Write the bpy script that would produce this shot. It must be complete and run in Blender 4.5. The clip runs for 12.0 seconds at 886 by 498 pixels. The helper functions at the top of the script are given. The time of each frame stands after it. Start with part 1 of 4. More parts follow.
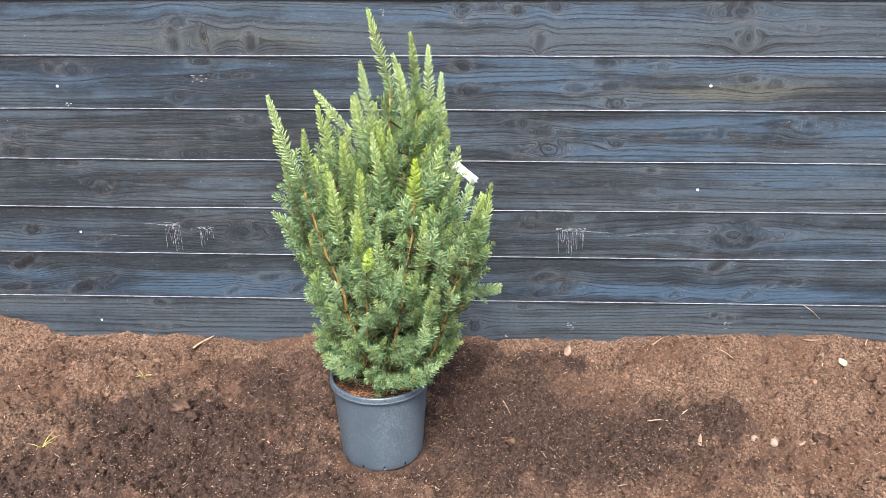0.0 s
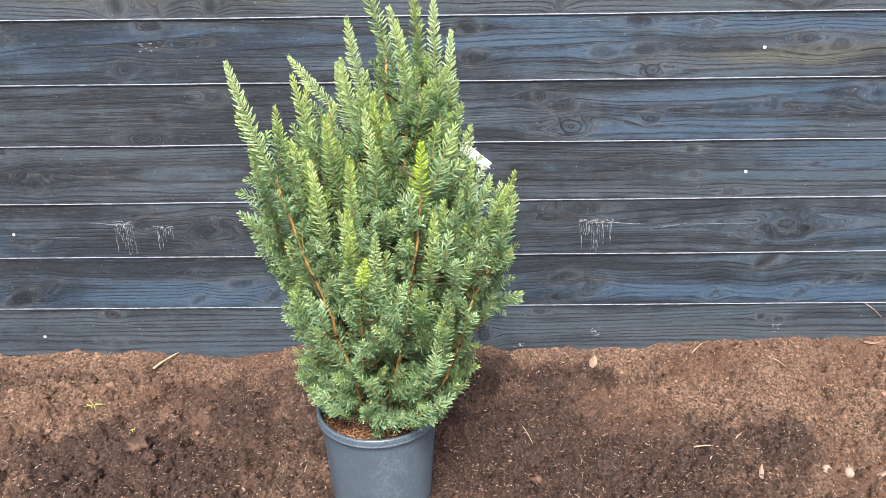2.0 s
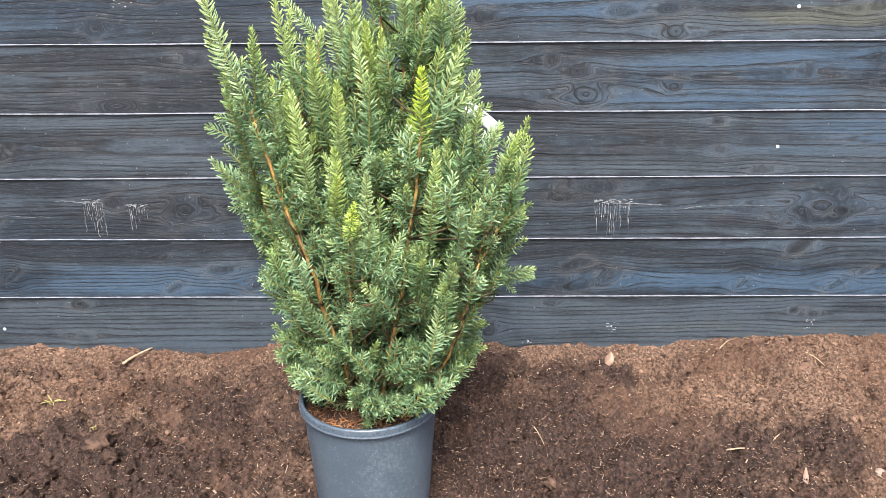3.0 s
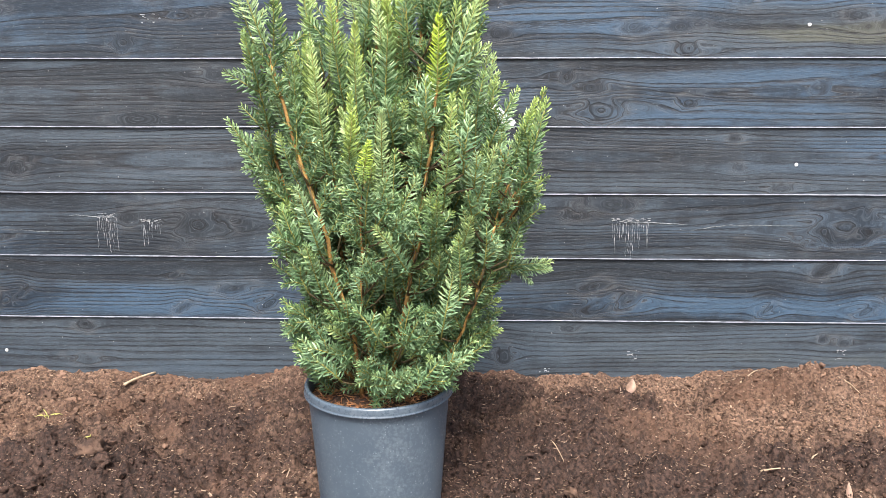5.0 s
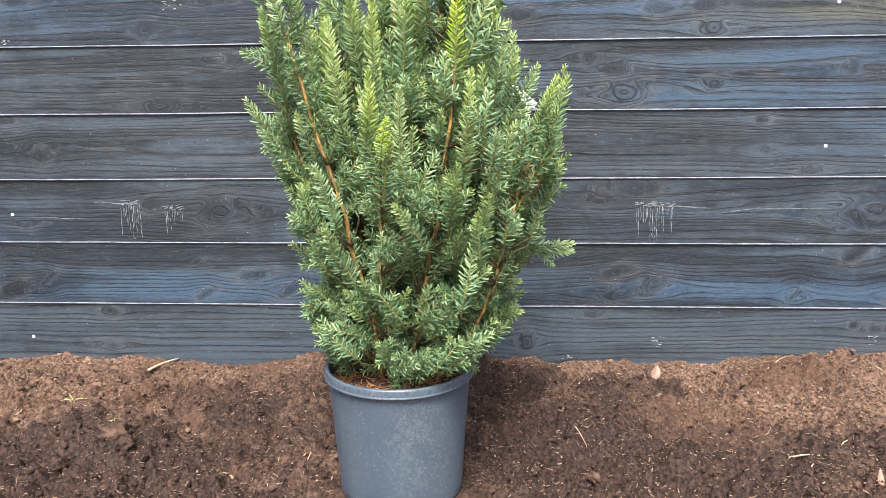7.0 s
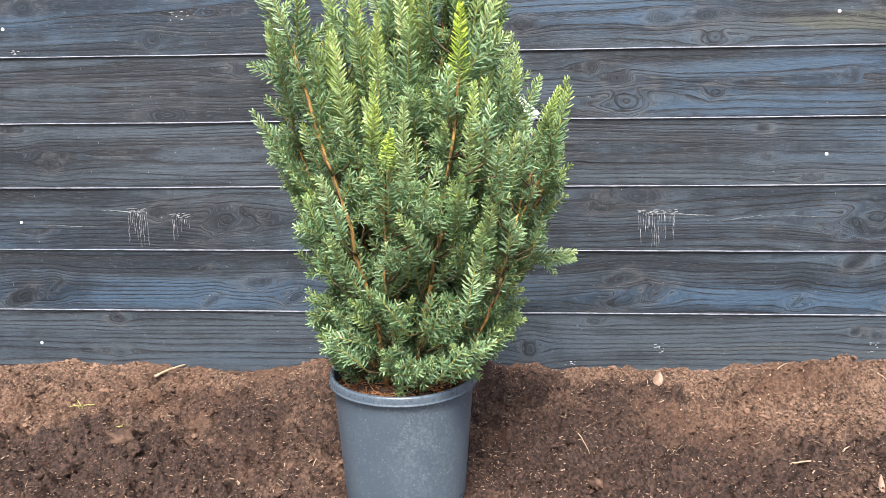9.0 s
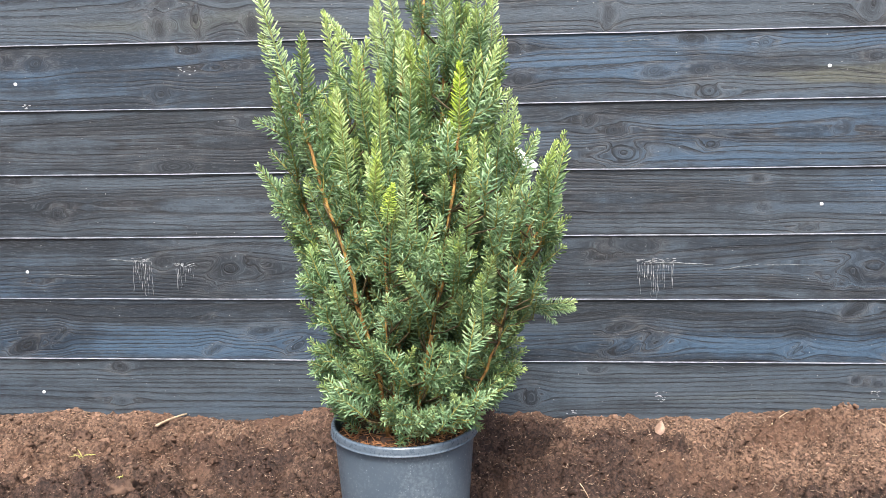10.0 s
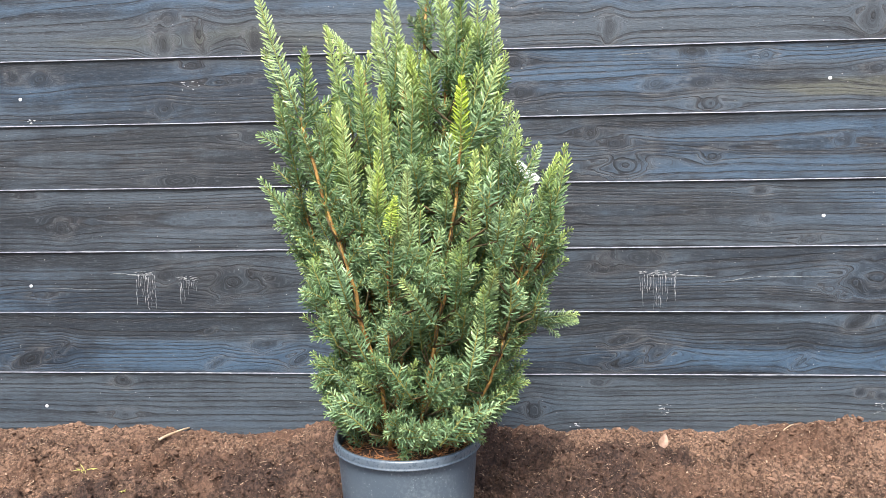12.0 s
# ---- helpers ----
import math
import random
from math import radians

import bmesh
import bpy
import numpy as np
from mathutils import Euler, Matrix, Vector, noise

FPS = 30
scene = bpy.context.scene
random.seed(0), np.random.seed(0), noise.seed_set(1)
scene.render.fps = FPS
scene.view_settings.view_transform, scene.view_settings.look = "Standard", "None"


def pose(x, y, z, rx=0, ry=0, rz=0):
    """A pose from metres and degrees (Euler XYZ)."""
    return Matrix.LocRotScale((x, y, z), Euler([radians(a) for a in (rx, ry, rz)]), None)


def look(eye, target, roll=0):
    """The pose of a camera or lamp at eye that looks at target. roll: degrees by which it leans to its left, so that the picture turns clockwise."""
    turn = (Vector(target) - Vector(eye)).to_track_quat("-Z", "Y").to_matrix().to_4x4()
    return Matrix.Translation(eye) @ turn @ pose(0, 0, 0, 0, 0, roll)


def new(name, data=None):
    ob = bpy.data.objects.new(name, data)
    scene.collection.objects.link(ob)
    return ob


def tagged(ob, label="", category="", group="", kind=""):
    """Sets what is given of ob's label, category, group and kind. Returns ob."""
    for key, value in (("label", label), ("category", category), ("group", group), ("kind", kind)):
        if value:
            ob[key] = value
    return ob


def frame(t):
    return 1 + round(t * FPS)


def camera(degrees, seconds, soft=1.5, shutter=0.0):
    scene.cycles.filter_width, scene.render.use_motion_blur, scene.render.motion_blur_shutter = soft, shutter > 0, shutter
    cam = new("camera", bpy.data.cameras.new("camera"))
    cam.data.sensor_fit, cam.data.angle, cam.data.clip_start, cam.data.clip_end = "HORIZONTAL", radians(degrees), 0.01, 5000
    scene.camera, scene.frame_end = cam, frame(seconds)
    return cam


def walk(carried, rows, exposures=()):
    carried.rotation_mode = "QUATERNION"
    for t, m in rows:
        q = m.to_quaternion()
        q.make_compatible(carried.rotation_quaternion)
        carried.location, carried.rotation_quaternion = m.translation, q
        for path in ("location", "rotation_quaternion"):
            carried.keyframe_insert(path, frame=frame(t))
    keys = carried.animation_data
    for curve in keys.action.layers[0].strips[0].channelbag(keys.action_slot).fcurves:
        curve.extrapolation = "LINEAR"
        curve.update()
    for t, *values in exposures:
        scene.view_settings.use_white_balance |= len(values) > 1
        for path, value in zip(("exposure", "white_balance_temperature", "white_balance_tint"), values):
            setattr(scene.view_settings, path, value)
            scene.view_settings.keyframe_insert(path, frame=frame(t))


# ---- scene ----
cam = camera(60.4, 12.0, soft=0.6)
PATH = [
    (0, (0.168, 0.473, 1.366), (0.097, 2.327, 0.619), -0.2),
    (0.5, (0.18, 0.532, 1.354), (0.092, 2.381, 0.596), -0.2),
    (1, (0.146, 0.623, 1.334), (0.053, 2.468, 0.568), -0.5),
    (1.5, (0.105, 0.765, 1.296), (0.041, 2.604, 0.512), -0.8),
    (2, (0.089, 0.872, 1.264), (0.066, 2.706, 0.467), -0.8),
    (2.5, (0.093, 0.963, 1.182), (0.075, 2.799, 0.39), -0.7),
    (3, (0.079, 1.012, 1.045), (0.06, 2.882, 0.335), -0.4),
    (3.2, (0.077, 1.02, 0.98), (0.054, 2.899, 0.295), -0.4),
    (4.8, (0.079, 0.971, 0.769), (0.023, 2.928, 0.364), 0.0),
    (5, (0.078, 0.972, 0.767), (0.021, 2.929, 0.362), -0.0),
    (5.5, (0.087, 0.974, 0.754), (0.011, 2.93, 0.343), -0.2),
    (6, (0.094, 0.971, 0.75), (-0.002, 2.926, 0.341), -0.5),
    (6.5, (0.089, 0.975, 0.745), (-0.018, 2.931, 0.343), -0.6),
    (7, (0.086, 0.98, 0.737), (-0.035, 2.932, 0.321), -0.6),
    (7.2, (0.086, 0.980, 0.737), (-0.038, 2.932, 0.321), -0.6),
    (8.8, (0.092, 0.97, 0.744), (-0.045, 2.918, 0.314), -0.6),
    (9, (0.088, 0.964, 0.75), (-0.044, 2.918, 0.344), -0.7),
    (9.5, (0.092, 0.954, 0.755), (-0.045, 2.921, 0.42), -0.7),
    (10, (0.092, 0.944, 0.763), (-0.045, 2.918, 0.475), -0.8),
    (10.5, (0.091, 0.942, 0.763), (-0.043, 2.919, 0.495), -0.8),
    (11, (0.098, 0.949, 0.764), (-0.04, 2.925, 0.483), -1.0),
    (11.5, (0.097, 0.944, 0.768), (-0.047, 2.92, 0.497), -1.1),
    (12, (0.093, 0.941, 0.764), (-0.051, 2.92, 0.509), -1.0),
]
walk(cam, [(t, look(eye, target, roll)) for t, eye, target, roll in PATH], exposures=((0, 1.50), (12, 1.50)))

# ---- light ----
SUN_ELEV, SUN_AZ = 56.0, -92.0   # degrees; azimuth from +x, counter-clockwise
world = bpy.data.worlds.new("sky")
scene.world = world
world.use_nodes = True
sky = world.node_tree.nodes.new("ShaderNodeTexSky")
sky.sky_type, sky.sun_disc = "NISHITA", False
sky.sun_elevation, sky.sun_rotation = radians(SUN_ELEV), radians(90 - SUN_AZ)
sky.dust_density, sky.air_density, sky.ozone_density = 4.0, 1.0, 1.0
world.node_tree.links.new(sky.outputs["Color"], world.node_tree.nodes["Background"].inputs["Color"])
world.node_tree.nodes["Background"].inputs["Strength"].default_value = 0.12
sun = new("sun", bpy.data.lights.new("sun", "SUN"))
sun.data.energy, sun.data.angle, sun.data.color = 2.7, radians(20), (1.0, 0.99, 0.985)
ce = math.cos(radians(SUN_ELEV))
sun.matrix_world = look((0, 0, 0), (-ce * math.cos(radians(SUN_AZ)), -ce * math.sin(radians(SUN_AZ)), -math.sin(radians(SUN_ELEV))))


# ---- small numeric helpers ----
def vnoise(x, y, seed):
    """Smooth value noise, one lattice cell a unit."""
    x, y = np.broadcast_arrays(np.asarray(x, float), np.asarray(y, float))
    xi, yi = np.floor(x).astype(np.int64), np.floor(y).astype(np.int64)
    fx, fy = x - xi, y - yi
    fx, fy = fx * fx * (3 - 2 * fx), fy * fy * (3 - 2 * fy)

    def h(a, b):
        n = (a * 374761393 + b * 668265263 + seed * 144665) & 0xFFFFFFFF
        n = ((n ^ (n >> 13)) * 1274126177) & 0xFFFFFFFF
        return ((n ^ (n >> 16)) & 0xFFFF) / 65535.0
    return (h(xi, yi) * (1 - fx) + h(xi + 1, yi) * fx) * (1 - fy) + (h(xi, yi + 1) * (1 - fx) + h(xi + 1, yi + 1) * fx) * fy - 0.5


def fbm(x, y, seed, octaves=4, gain=0.5):
    s, a = 0.0, 1.0
    for k in range(octaves):
        s = s + a * vnoise(x * 2 ** k, y * 2 ** k, seed + 17 * k)
        a *= gain
    return s


def mesh_of(name, verts, faces, mats, slots=None, smooth=True, attrs=None):
    me = bpy.data.meshes.new(name)
    me.from_pydata(np.asarray(verts, float).tolist(), [], faces if isinstance(faces, list) else np.asarray(faces).tolist())
    for m in mats:
        me.materials.append(m)
    if slots is not None:
        me.polygons.foreach_set("material_index", np.asarray(slots, np.int32))
    if smooth:
        me.polygons.foreach_set("use_smooth", np.ones(len(me.polygons), bool))
    for key, vals in (attrs or {}).items():
        me.attributes.new(key, "FLOAT", "POINT").data.foreach_set("value", np.asarray(vals, np.float32))
    me.update()
    return me


def child(name, me, parent, label=""):
    ob = new(name, me)
    ob.parent = parent
    if label:
        tagged(ob, label)
    return ob


def empty(name, at, label, category, group="", kind=""):
    ob = new(name)
    ob.location = at
    ob.empty_display_size = 0.05
    return tagged(ob, label, category, group, kind)


def tube(points, radii, sides=6):
    """A tapered tube along points: verts and faces."""
    p = [Vector(q) for q in points]
    vs, fs = [], []
    for i, q in enumerate(p):
        d = (p[min(i + 1, len(p) - 1)] - p[max(i - 1, 0)]).normalized()
        u = d.orthogonal().normalized()
        if i and abs(u.dot(last)) < 0.99:
            u = (last - d * last.dot(d)).normalized()
        last = u
        w = d.cross(u)
        for k in range(sides):
            a = 2 * math.pi * k / sides
            vs.append(q + (u * math.cos(a) + w * math.sin(a)) * radii[i])
    n = len(p)
    for i in range(n - 1):
        for k in range(sides):
            a, b = i * sides + k, i * sides + (k + 1) % sides
            fs.append((a, b, b + sides, a + sides))
    fs.append(tuple(range(sides))[::-1])
    fs.append(tuple((n - 1) * sides + k for k in range(sides)))
    return [tuple(v) for v in vs], fs


class Heap:
    """Gathers pieces into one mesh."""
    def __init__(self):
        self.v, self.f, self.s, self.a, self.n = [], [], [], [], 0

    def add(self, v, f, slot=0, a=0.0):
        v = np.asarray(v, float)
        self.v.append(v)
        self.f += [tuple(int(i) + self.n for i in q) for q in f]
        self.s += [slot] * len(f)
        self.a.append(np.full(len(v), a) if np.isscalar(a) else np.asarray(a, float))
        self.n += len(v)

    def mesh(self, name, mats, attr="age", smooth=True):
        return mesh_of(name, np.concatenate(self.v), self.f, mats, self.s, smooth, {attr: np.concatenate(self.a)})


# ---- materials ----
class Nodes:
    def __init__(self, name):
        self.m = bpy.data.materials.new(name)
        self.m.use_nodes = True
        self.t = self.m.node_tree
        self.p = self.t.nodes["Principled BSDF"]

    def put(self, socket, value):
        if isinstance(value, bpy.types.NodeSocket):
            self.t.links.new(value, socket)
        elif value is not None:
            socket.default_value = value

    def math(self, op, a, b=None, clamp=False):
        n = self.t.nodes.new("ShaderNodeMath")
        n.operation, n.use_clamp = op, clamp
        self.put(n.inputs[0], a)
        self.put(n.inputs[1], b)
        return n.outputs[0]

    def mix(self, f, a, b, blend="MIX"):
        n = self.t.nodes.new("ShaderNodeMix")
        n.data_type, n.blend_type = "RGBA", blend
        self.put(n.inputs[0], f)
        self.put(n.inputs[6], a if not isinstance(a, tuple) else (*a, 1))
        self.put(n.inputs[7], b if not isinstance(b, tuple) else (*b, 1))
        return n.outputs[2]

    def ramp(self, f, lo, hi, a=0.0, b=1.0):
        n = self.t.nodes.new("ShaderNodeMapRange")
        n.interpolation_type = "SMOOTHSTEP"
        for i, v in enumerate((f, lo, hi, a, b)):
            self.put(n.inputs[i], v)
        return n.outputs[0]

    def attr(self, name):
        n = self.t.nodes.new("ShaderNodeAttribute")
        n.attribute_name = name
        return n.outputs["Fac"]

    def where(self):
        return self.t.nodes.new("ShaderNodeTexCoord").outputs["Object"]

    def world_place(self):
        return self.t.nodes.new("ShaderNodeNewGeometry").outputs["Position"]

    def island(self):
        return self.t.nodes.new("ShaderNodeNewGeometry").outputs["Random Per Island"]

    def any(self):
        return self.t.nodes.new("ShaderNodeObjectInfo").outputs["Random"]

    def xyz(self, x, y, z):
        n = self.t.nodes.new("ShaderNodeCombineXYZ")
        for i, v in enumerate((x, y, z)):
            self.put(n.inputs[i], v)
        return n.outputs[0]

    def split(self, v):
        n = self.t.nodes.new("ShaderNodeSeparateXYZ")
        self.put(n.inputs[0], v)
        return n.outputs

    def noise(self, v, scale, detail=4.0, rough=0.55, warp=0.0):
        n = self.t.nodes.new("ShaderNodeTexNoise")
        self.put(n.inputs["Vector"], v)
        for k, x in (("Scale", scale), ("Detail", detail), ("Roughness", rough), ("Distortion", warp)):
            n.inputs[k].default_value = x
        return n.outputs["Fac"]

    def cells(self, v, scale):
        n = self.t.nodes.new("ShaderNodeTexVoronoi")
        self.put(n.inputs["Vector"], v)
        n.inputs["Scale"].default_value = scale
        return n.outputs["Distance"], n.outputs["Color"]

    def bump(self, h, strength, distance):
        n = self.t.nodes.new("ShaderNodeBump")
        n.inputs["Strength"].default_value, n.inputs["Distance"].default_value = strength, distance
        self.put(n.inputs["Height"], h)
        self.t.links.new(n.outputs[0], self.p.inputs["Normal"])

    def done(self, colour, rough=0.6, spec=0.5, metal=0.0):
        self.put(self.p.inputs["Base Color"], colour if not isinstance(colour, tuple) else (*colour, 1))
        self.put(self.p.inputs["Roughness"], rough)
        self.p.inputs["Specular IOR Level"].default_value = spec
        self.p.inputs["Metallic"].default_value = metal
        return self.m


def wood_material():
    """Rough-sawn stained softwood: "ring" is the growth-ring coordinate, "stain" runs from olive (-1) to blue (1)."""
    n = Nodes("dark_stained_wood")
    x, y, z = n.split(n.world_place())
    v = n.attr("ring")
    seed = n.math("MULTIPLY", n.any(), 37.0)

    def grain(fx, fv, detail=3.0, rough=0.55, add=0.0):
        return n.noise(n.xyz(n.math("MULTIPLY", x, fx), n.math("MULTIPLY", v, fv), n.math("ADD", seed, add)), 1.0, detail, rough)
    fine = grain(13.0, 480.0, 3.0, 0.6)
    dash = grain(60.0, 520.0, 2.0, 0.6)
    bands = grain(1.1, 22.0)
    blotch = n.noise(n.xyz(n.math("MULTIPLY", x, 1.6), n.math("MULTIPLY", z, 5.0), seed), 1.0, 4.0, 0.6, 0.4)
    rub = n.noise(n.xyz(n.math("MULTIPLY", x, 14.0), n.math("MULTIPLY", z, 14.0), seed), 1.0, 5.0, 0.65)
    # growth rings: pale spring wood that darkens to a sharp late edge, wide and narrow by turns
    turns = n.math("ADD", n.math("MULTIPLY", v, 64.0), n.math("MULTIPLY", grain(0.35, 11.0, 1.0, 0.4, 9.0), 7.0))
    turns = n.math("ADD", turns, n.math("MULTIPLY", grain(22.0, 60.0, 2.0, 0.5, 3.0), 0.18))
    saw = n.math("FRACT", turns)
    late = n.math("MULTIPLY", n.math("MULTIPLY", n.ramp(saw, 0.40, 0.88), n.ramp(saw, 1.0, 0.93)), n.math("SUBTRACT", 1.0, n.attr("cut")))
    late = n.math("MULTIPLY", late, n.ramp(grain(45.0, 260.0, 2.0, 0.6, 13.0), 0.34, 0.56, 0.45, 1.0))
    late = n.math("MULTIPLY", late, n.ramp(grain(2.2, 34.0, 2.0, 0.5, 21.0), 0.34, 0.56, 0.30, 1.0))
    tone = n.math("ADD", n.math("MULTIPLY", bands, 0.6), n.math("MULTIPLY", blotch, 0.4))
    tone = n.math("ADD", tone, n.math("MULTIPLY", n.attr("pale"), 0.15))
    worn = n.ramp(n.math("ADD", tone, n.math("MULTIPLY", n.math("SUBTRACT", rub, 0.5), 0.3)), 0.42, 0.64)
    hue = n.math("ADD", n.math("MULTIPLY", n.math("SUBTRACT", grain(1.3, 9.0, 3.0, 0.55, 5.0), 0.5), 1.6), n.attr("stain"))
    dark = n.mix(n.ramp(hue, -0.2, 0.9), (0.0135, 0.0175, 0.0225), (0.0115, 0.0205, 0.033))
    light = n.mix(n.ramp(hue, -0.3, 0.8), (0.052, 0.067, 0.082), (0.043, 0.077, 0.120))
    light = n.mix(n.ramp(hue, -0.35, -0.9), light, (0.078, 0.082, 0.066))
    c = n.mix(worn, dark, light)
    c = n.mix(n.math("MULTIPLY", late, 0.88), c, (0.0085, 0.0090, 0.011))
    c = n.mix(n.math("MULTIPLY", n.ramp(fine, 0.50, 0.60), 0.22), c, (0.011, 0.012, 0.014))
    c = n.mix(n.math("MULTIPLY", n.ramp(fine, 0.46, 0.36), 0.24), c, (0.085, 0.099, 0.112))
    c = n.mix(n.math("MULTIPLY", n.attr("knot"), n.ramp(fine, 0.35, 0.6, 0.75, 1.0)), c, (0.007, 0.007, 0.008))
    c = n.mix(n.math("MULTIPLY", n.attr("halo"), n.ramp(fine, 0.62, 0.40, 0.1, 0.50)), c, (0.105, 0.104, 0.104))
    c = n.mix(n.math("MULTIPLY", n.ramp(dash, 0.55, 0.66), 0.36), c, (0.0085, 0.009, 0.010))
    c = n.mix(n.math("MULTIPLY", n.ramp(dash, 0.42, 0.32), 0.24), c, (0.110, 0.130, 0.145))
    # flecks of pale dust and splashes
    d, col = n.cells(n.xyz(x, n.math("MULTIPLY", y, 0.2), z), 75.0)
    r, g, b = n.split(col)
    fleck = n.math("MULTIPLY", n.math("LESS_THAN", d, n.math("MULTIPLY", g, 0.11)), n.math("GREATER_THAN", r, 0.86))
    c = n.mix(n.math("MULTIPLY", fleck, n.ramp(rub, 0.35, 0.6, 0.1, 0.65)), c, (0.42, 0.42, 0.40))
    h = n.math("SUBTRACT", n.math("MULTIPLY", dash, -0.8), n.math("MULTIPLY", late, 0.7))
    n.bump(h, 0.6, 0.0018)
    return n.done(c, n.ramp(rub, 0.3, 0.7, 0.50, 0.72), 0.35)


def edge_material():
    # mottled pale grey for the thin strip along each board's bottom edge
    n = Nodes("pale_board_edge")
    x, y, z = n.split(n.world_place())
    k = n.noise(n.xyz(n.math("MULTIPLY", x, 30.0), z, y), 1.0, 4.0, 0.6)
    c = n.mix(n.ramp(k, 0.36, 0.58), (0.12, 0.13, 0.15), (0.24, 0.25, 0.28))
    return n.done(c, 0.7, 0.3)


def soil_material(name, dry, moist, crumbs):
    n = Nodes(name)
    p = n.world_place()
    a = n.noise(p, 9.0, 5.0, 0.62)
    f = n.noise(p, 130.0, 4.0, 0.65)
    g = n.noise(p, 420.0, 2.0, 0.6)
    c = n.mix(n.ramp(f, 0.38, 0.62), tuple(q * 0.36 for q in dry), tuple(q * 1.35 for q in dry))
    c = n.mix(n.math("MULTIPLY", n.ramp(g, 0.6, 0.75), 0.5), c, (0.36, 0.23, 0.13))
    if crumbs:
        i = n.island()
        c = n.mix(n.ramp(i, 0.0, 1.0), tuple(q * 0.32 for q in dry), tuple(q * 1.5 for q in dry))
        c = n.mix(n.math("GREATER_THAN", i, 0.97), c, (0.22, 0.14, 0.09))
        c = n.mix(n.math("MULTIPLY", n.ramp(f, 0.4, 0.7), 0.4), c, tuple(q * 0.5 for q in dry))
    wide = n.noise(p, 3.2, 5.0, 0.6)
    c = n.mix(n.math("MULTIPLY", n.ramp(wide, 0.42, 0.60), 0.75), c, n.mix(f, tuple(q * 0.35 for q in dry), (dry[0] * 0.85, dry[1] * 0.72, dry[2] * 0.66)))
    wet = n.ramp(n.math("ADD", n.attr("damp"), n.math("MULTIPLY", n.math("SUBTRACT", a, 0.5), 1.9)), 0.06, 0.80)
    c = n.mix(wet, c, n.mix(n.ramp(f, 0.38, 0.64), tuple(q * 0.4 for q in moist), tuple(q * 1.75 for q in moist)))
    n.bump(n.math("ADD", f, n.math("MULTIPLY", g, 0.5)), 0.8, 0.004)
    return n.done(c, n.math("SUBTRACT", 0.95, n.math("MULTIPLY", wet, 0.2)), 0.25)


def chip_material():
    n = Nodes("wood_fibre")
    i = n.island()
    c = n.mix(i, (0.08, 0.045, 0.030), (0.33, 0.24, 0.17))
    return n.done(c, 0.85, 0.2)


def needle_material(name, tip_a, tip_b):
    n = Nodes(name)
    age = n.attr("age")          # 0 old wood, 1 fresh tip
    who, i = n.any(), n.island()
    old = n.mix(who, (0.046, 0.112, 0.032), (0.146, 0.264, 0.134))
    old = n.mix(n.math("MULTIPLY", i, 0.40), old, (0.375, 0.51, 0.285))
    tip = n.mix(who, tip_a, tip_b)
    c = n.mix(n.ramp(n.math("ADD", age, n.math("MULTIPLY", n.math("SUBTRACT", who, 0.5), 0.35)), 0.25, 1.00), old, tip)
    s = n.noise(n.where(), 160.0, 2.0)
    c = n.mix(n.math("MULTIPLY", n.ramp(s, 0.5, 0.8), 0.3), c, (0.10, 0.17, 0.08))
    n.p.inputs["Subsurface Weight"].default_value = 0.0
    n.done(c, 0.36, 0.48)
    t = n.t.nodes.new("ShaderNodeBsdfTranslucent")
    n.put(t.inputs["Color"], n.mix(0.25, c, (0.24, 0.40, 0.08)))
    m = n.t.nodes.new("ShaderNodeMixShader")
    m.inputs[0].default_value = 0.07
    n.t.links.new(n.p.outputs[0], m.inputs[1])
    n.t.links.new(t.outputs[0], m.inputs[2])
    n.t.links.new(m.outputs[0], n.t.nodes["Material Output"].inputs["Surface"])
    return n.m


def bark_material(name, a, b):
    n = Nodes(name)
    p = n.where()
    k = n.noise(p, 60.0, 5.0, 0.65)
    c = n.mix(n.ramp(k, 0.35, 0.68), a, b)
    n.bump(k, 0.7, 0.002)
    return n.done(c, 0.75, 0.25)


def pot_material(name, gloss, matt, tone=1.0, dirt=1.0):
    n = Nodes(name)
    p = n.where()
    x, y, z = n.split(p)
    base = n.mix(n.noise(p, 14.0, 4.0), tuple(q * tone for q in (0.032, 0.044, 0.058)), tuple(q * tone for q in (0.054, 0.070, 0.086)))
    dust = n.noise(p, 150.0, 5.0, 0.75)
    big = n.noise(n.xyz(x, y, n.math("MULTIPLY", z, 0.6)), 9.0, 4.0, 0.6)
    spots = n.ramp(n.math("ADD", dust, n.math("MULTIPLY", big, 0.5)), 0.72, 0.98)
    c = n.mix(n.math("MULTIPLY", spots, 0.6 * dirt), base, (0.16, 0.19, 0.21))
    d, col = n.cells(p, 230.0)
    r, g, b = n.split(col)
    dot = n.math("MULTIPLY", n.math("LESS_THAN", d, n.math("MULTIPLY", g, 0.30)), n.math("GREATER_THAN", n.math("MULTIPLY", r, big), 0.33))
    c = n.mix(n.math("MULTIPLY", dot, 0.6 * dirt), c, (0.26, 0.29, 0.31))
    runs = n.noise(n.xyz(n.math("MULTIPLY", x, 60.0), n.math("MULTIPLY", y, 60.0), n.math("MULTIPLY", z, 5.0)), 1.0, 3.0)
    c = n.mix(n.math("MULTIPLY", n.ramp(runs, 0.58, 0.75), 0.35), c, (0.11, 0.13, 0.15))
    n.bump(dust, 0.15, 0.001)
    return n.done(c, n.ramp(dust, 0.35, 0.65, gloss, matt), 0.5)


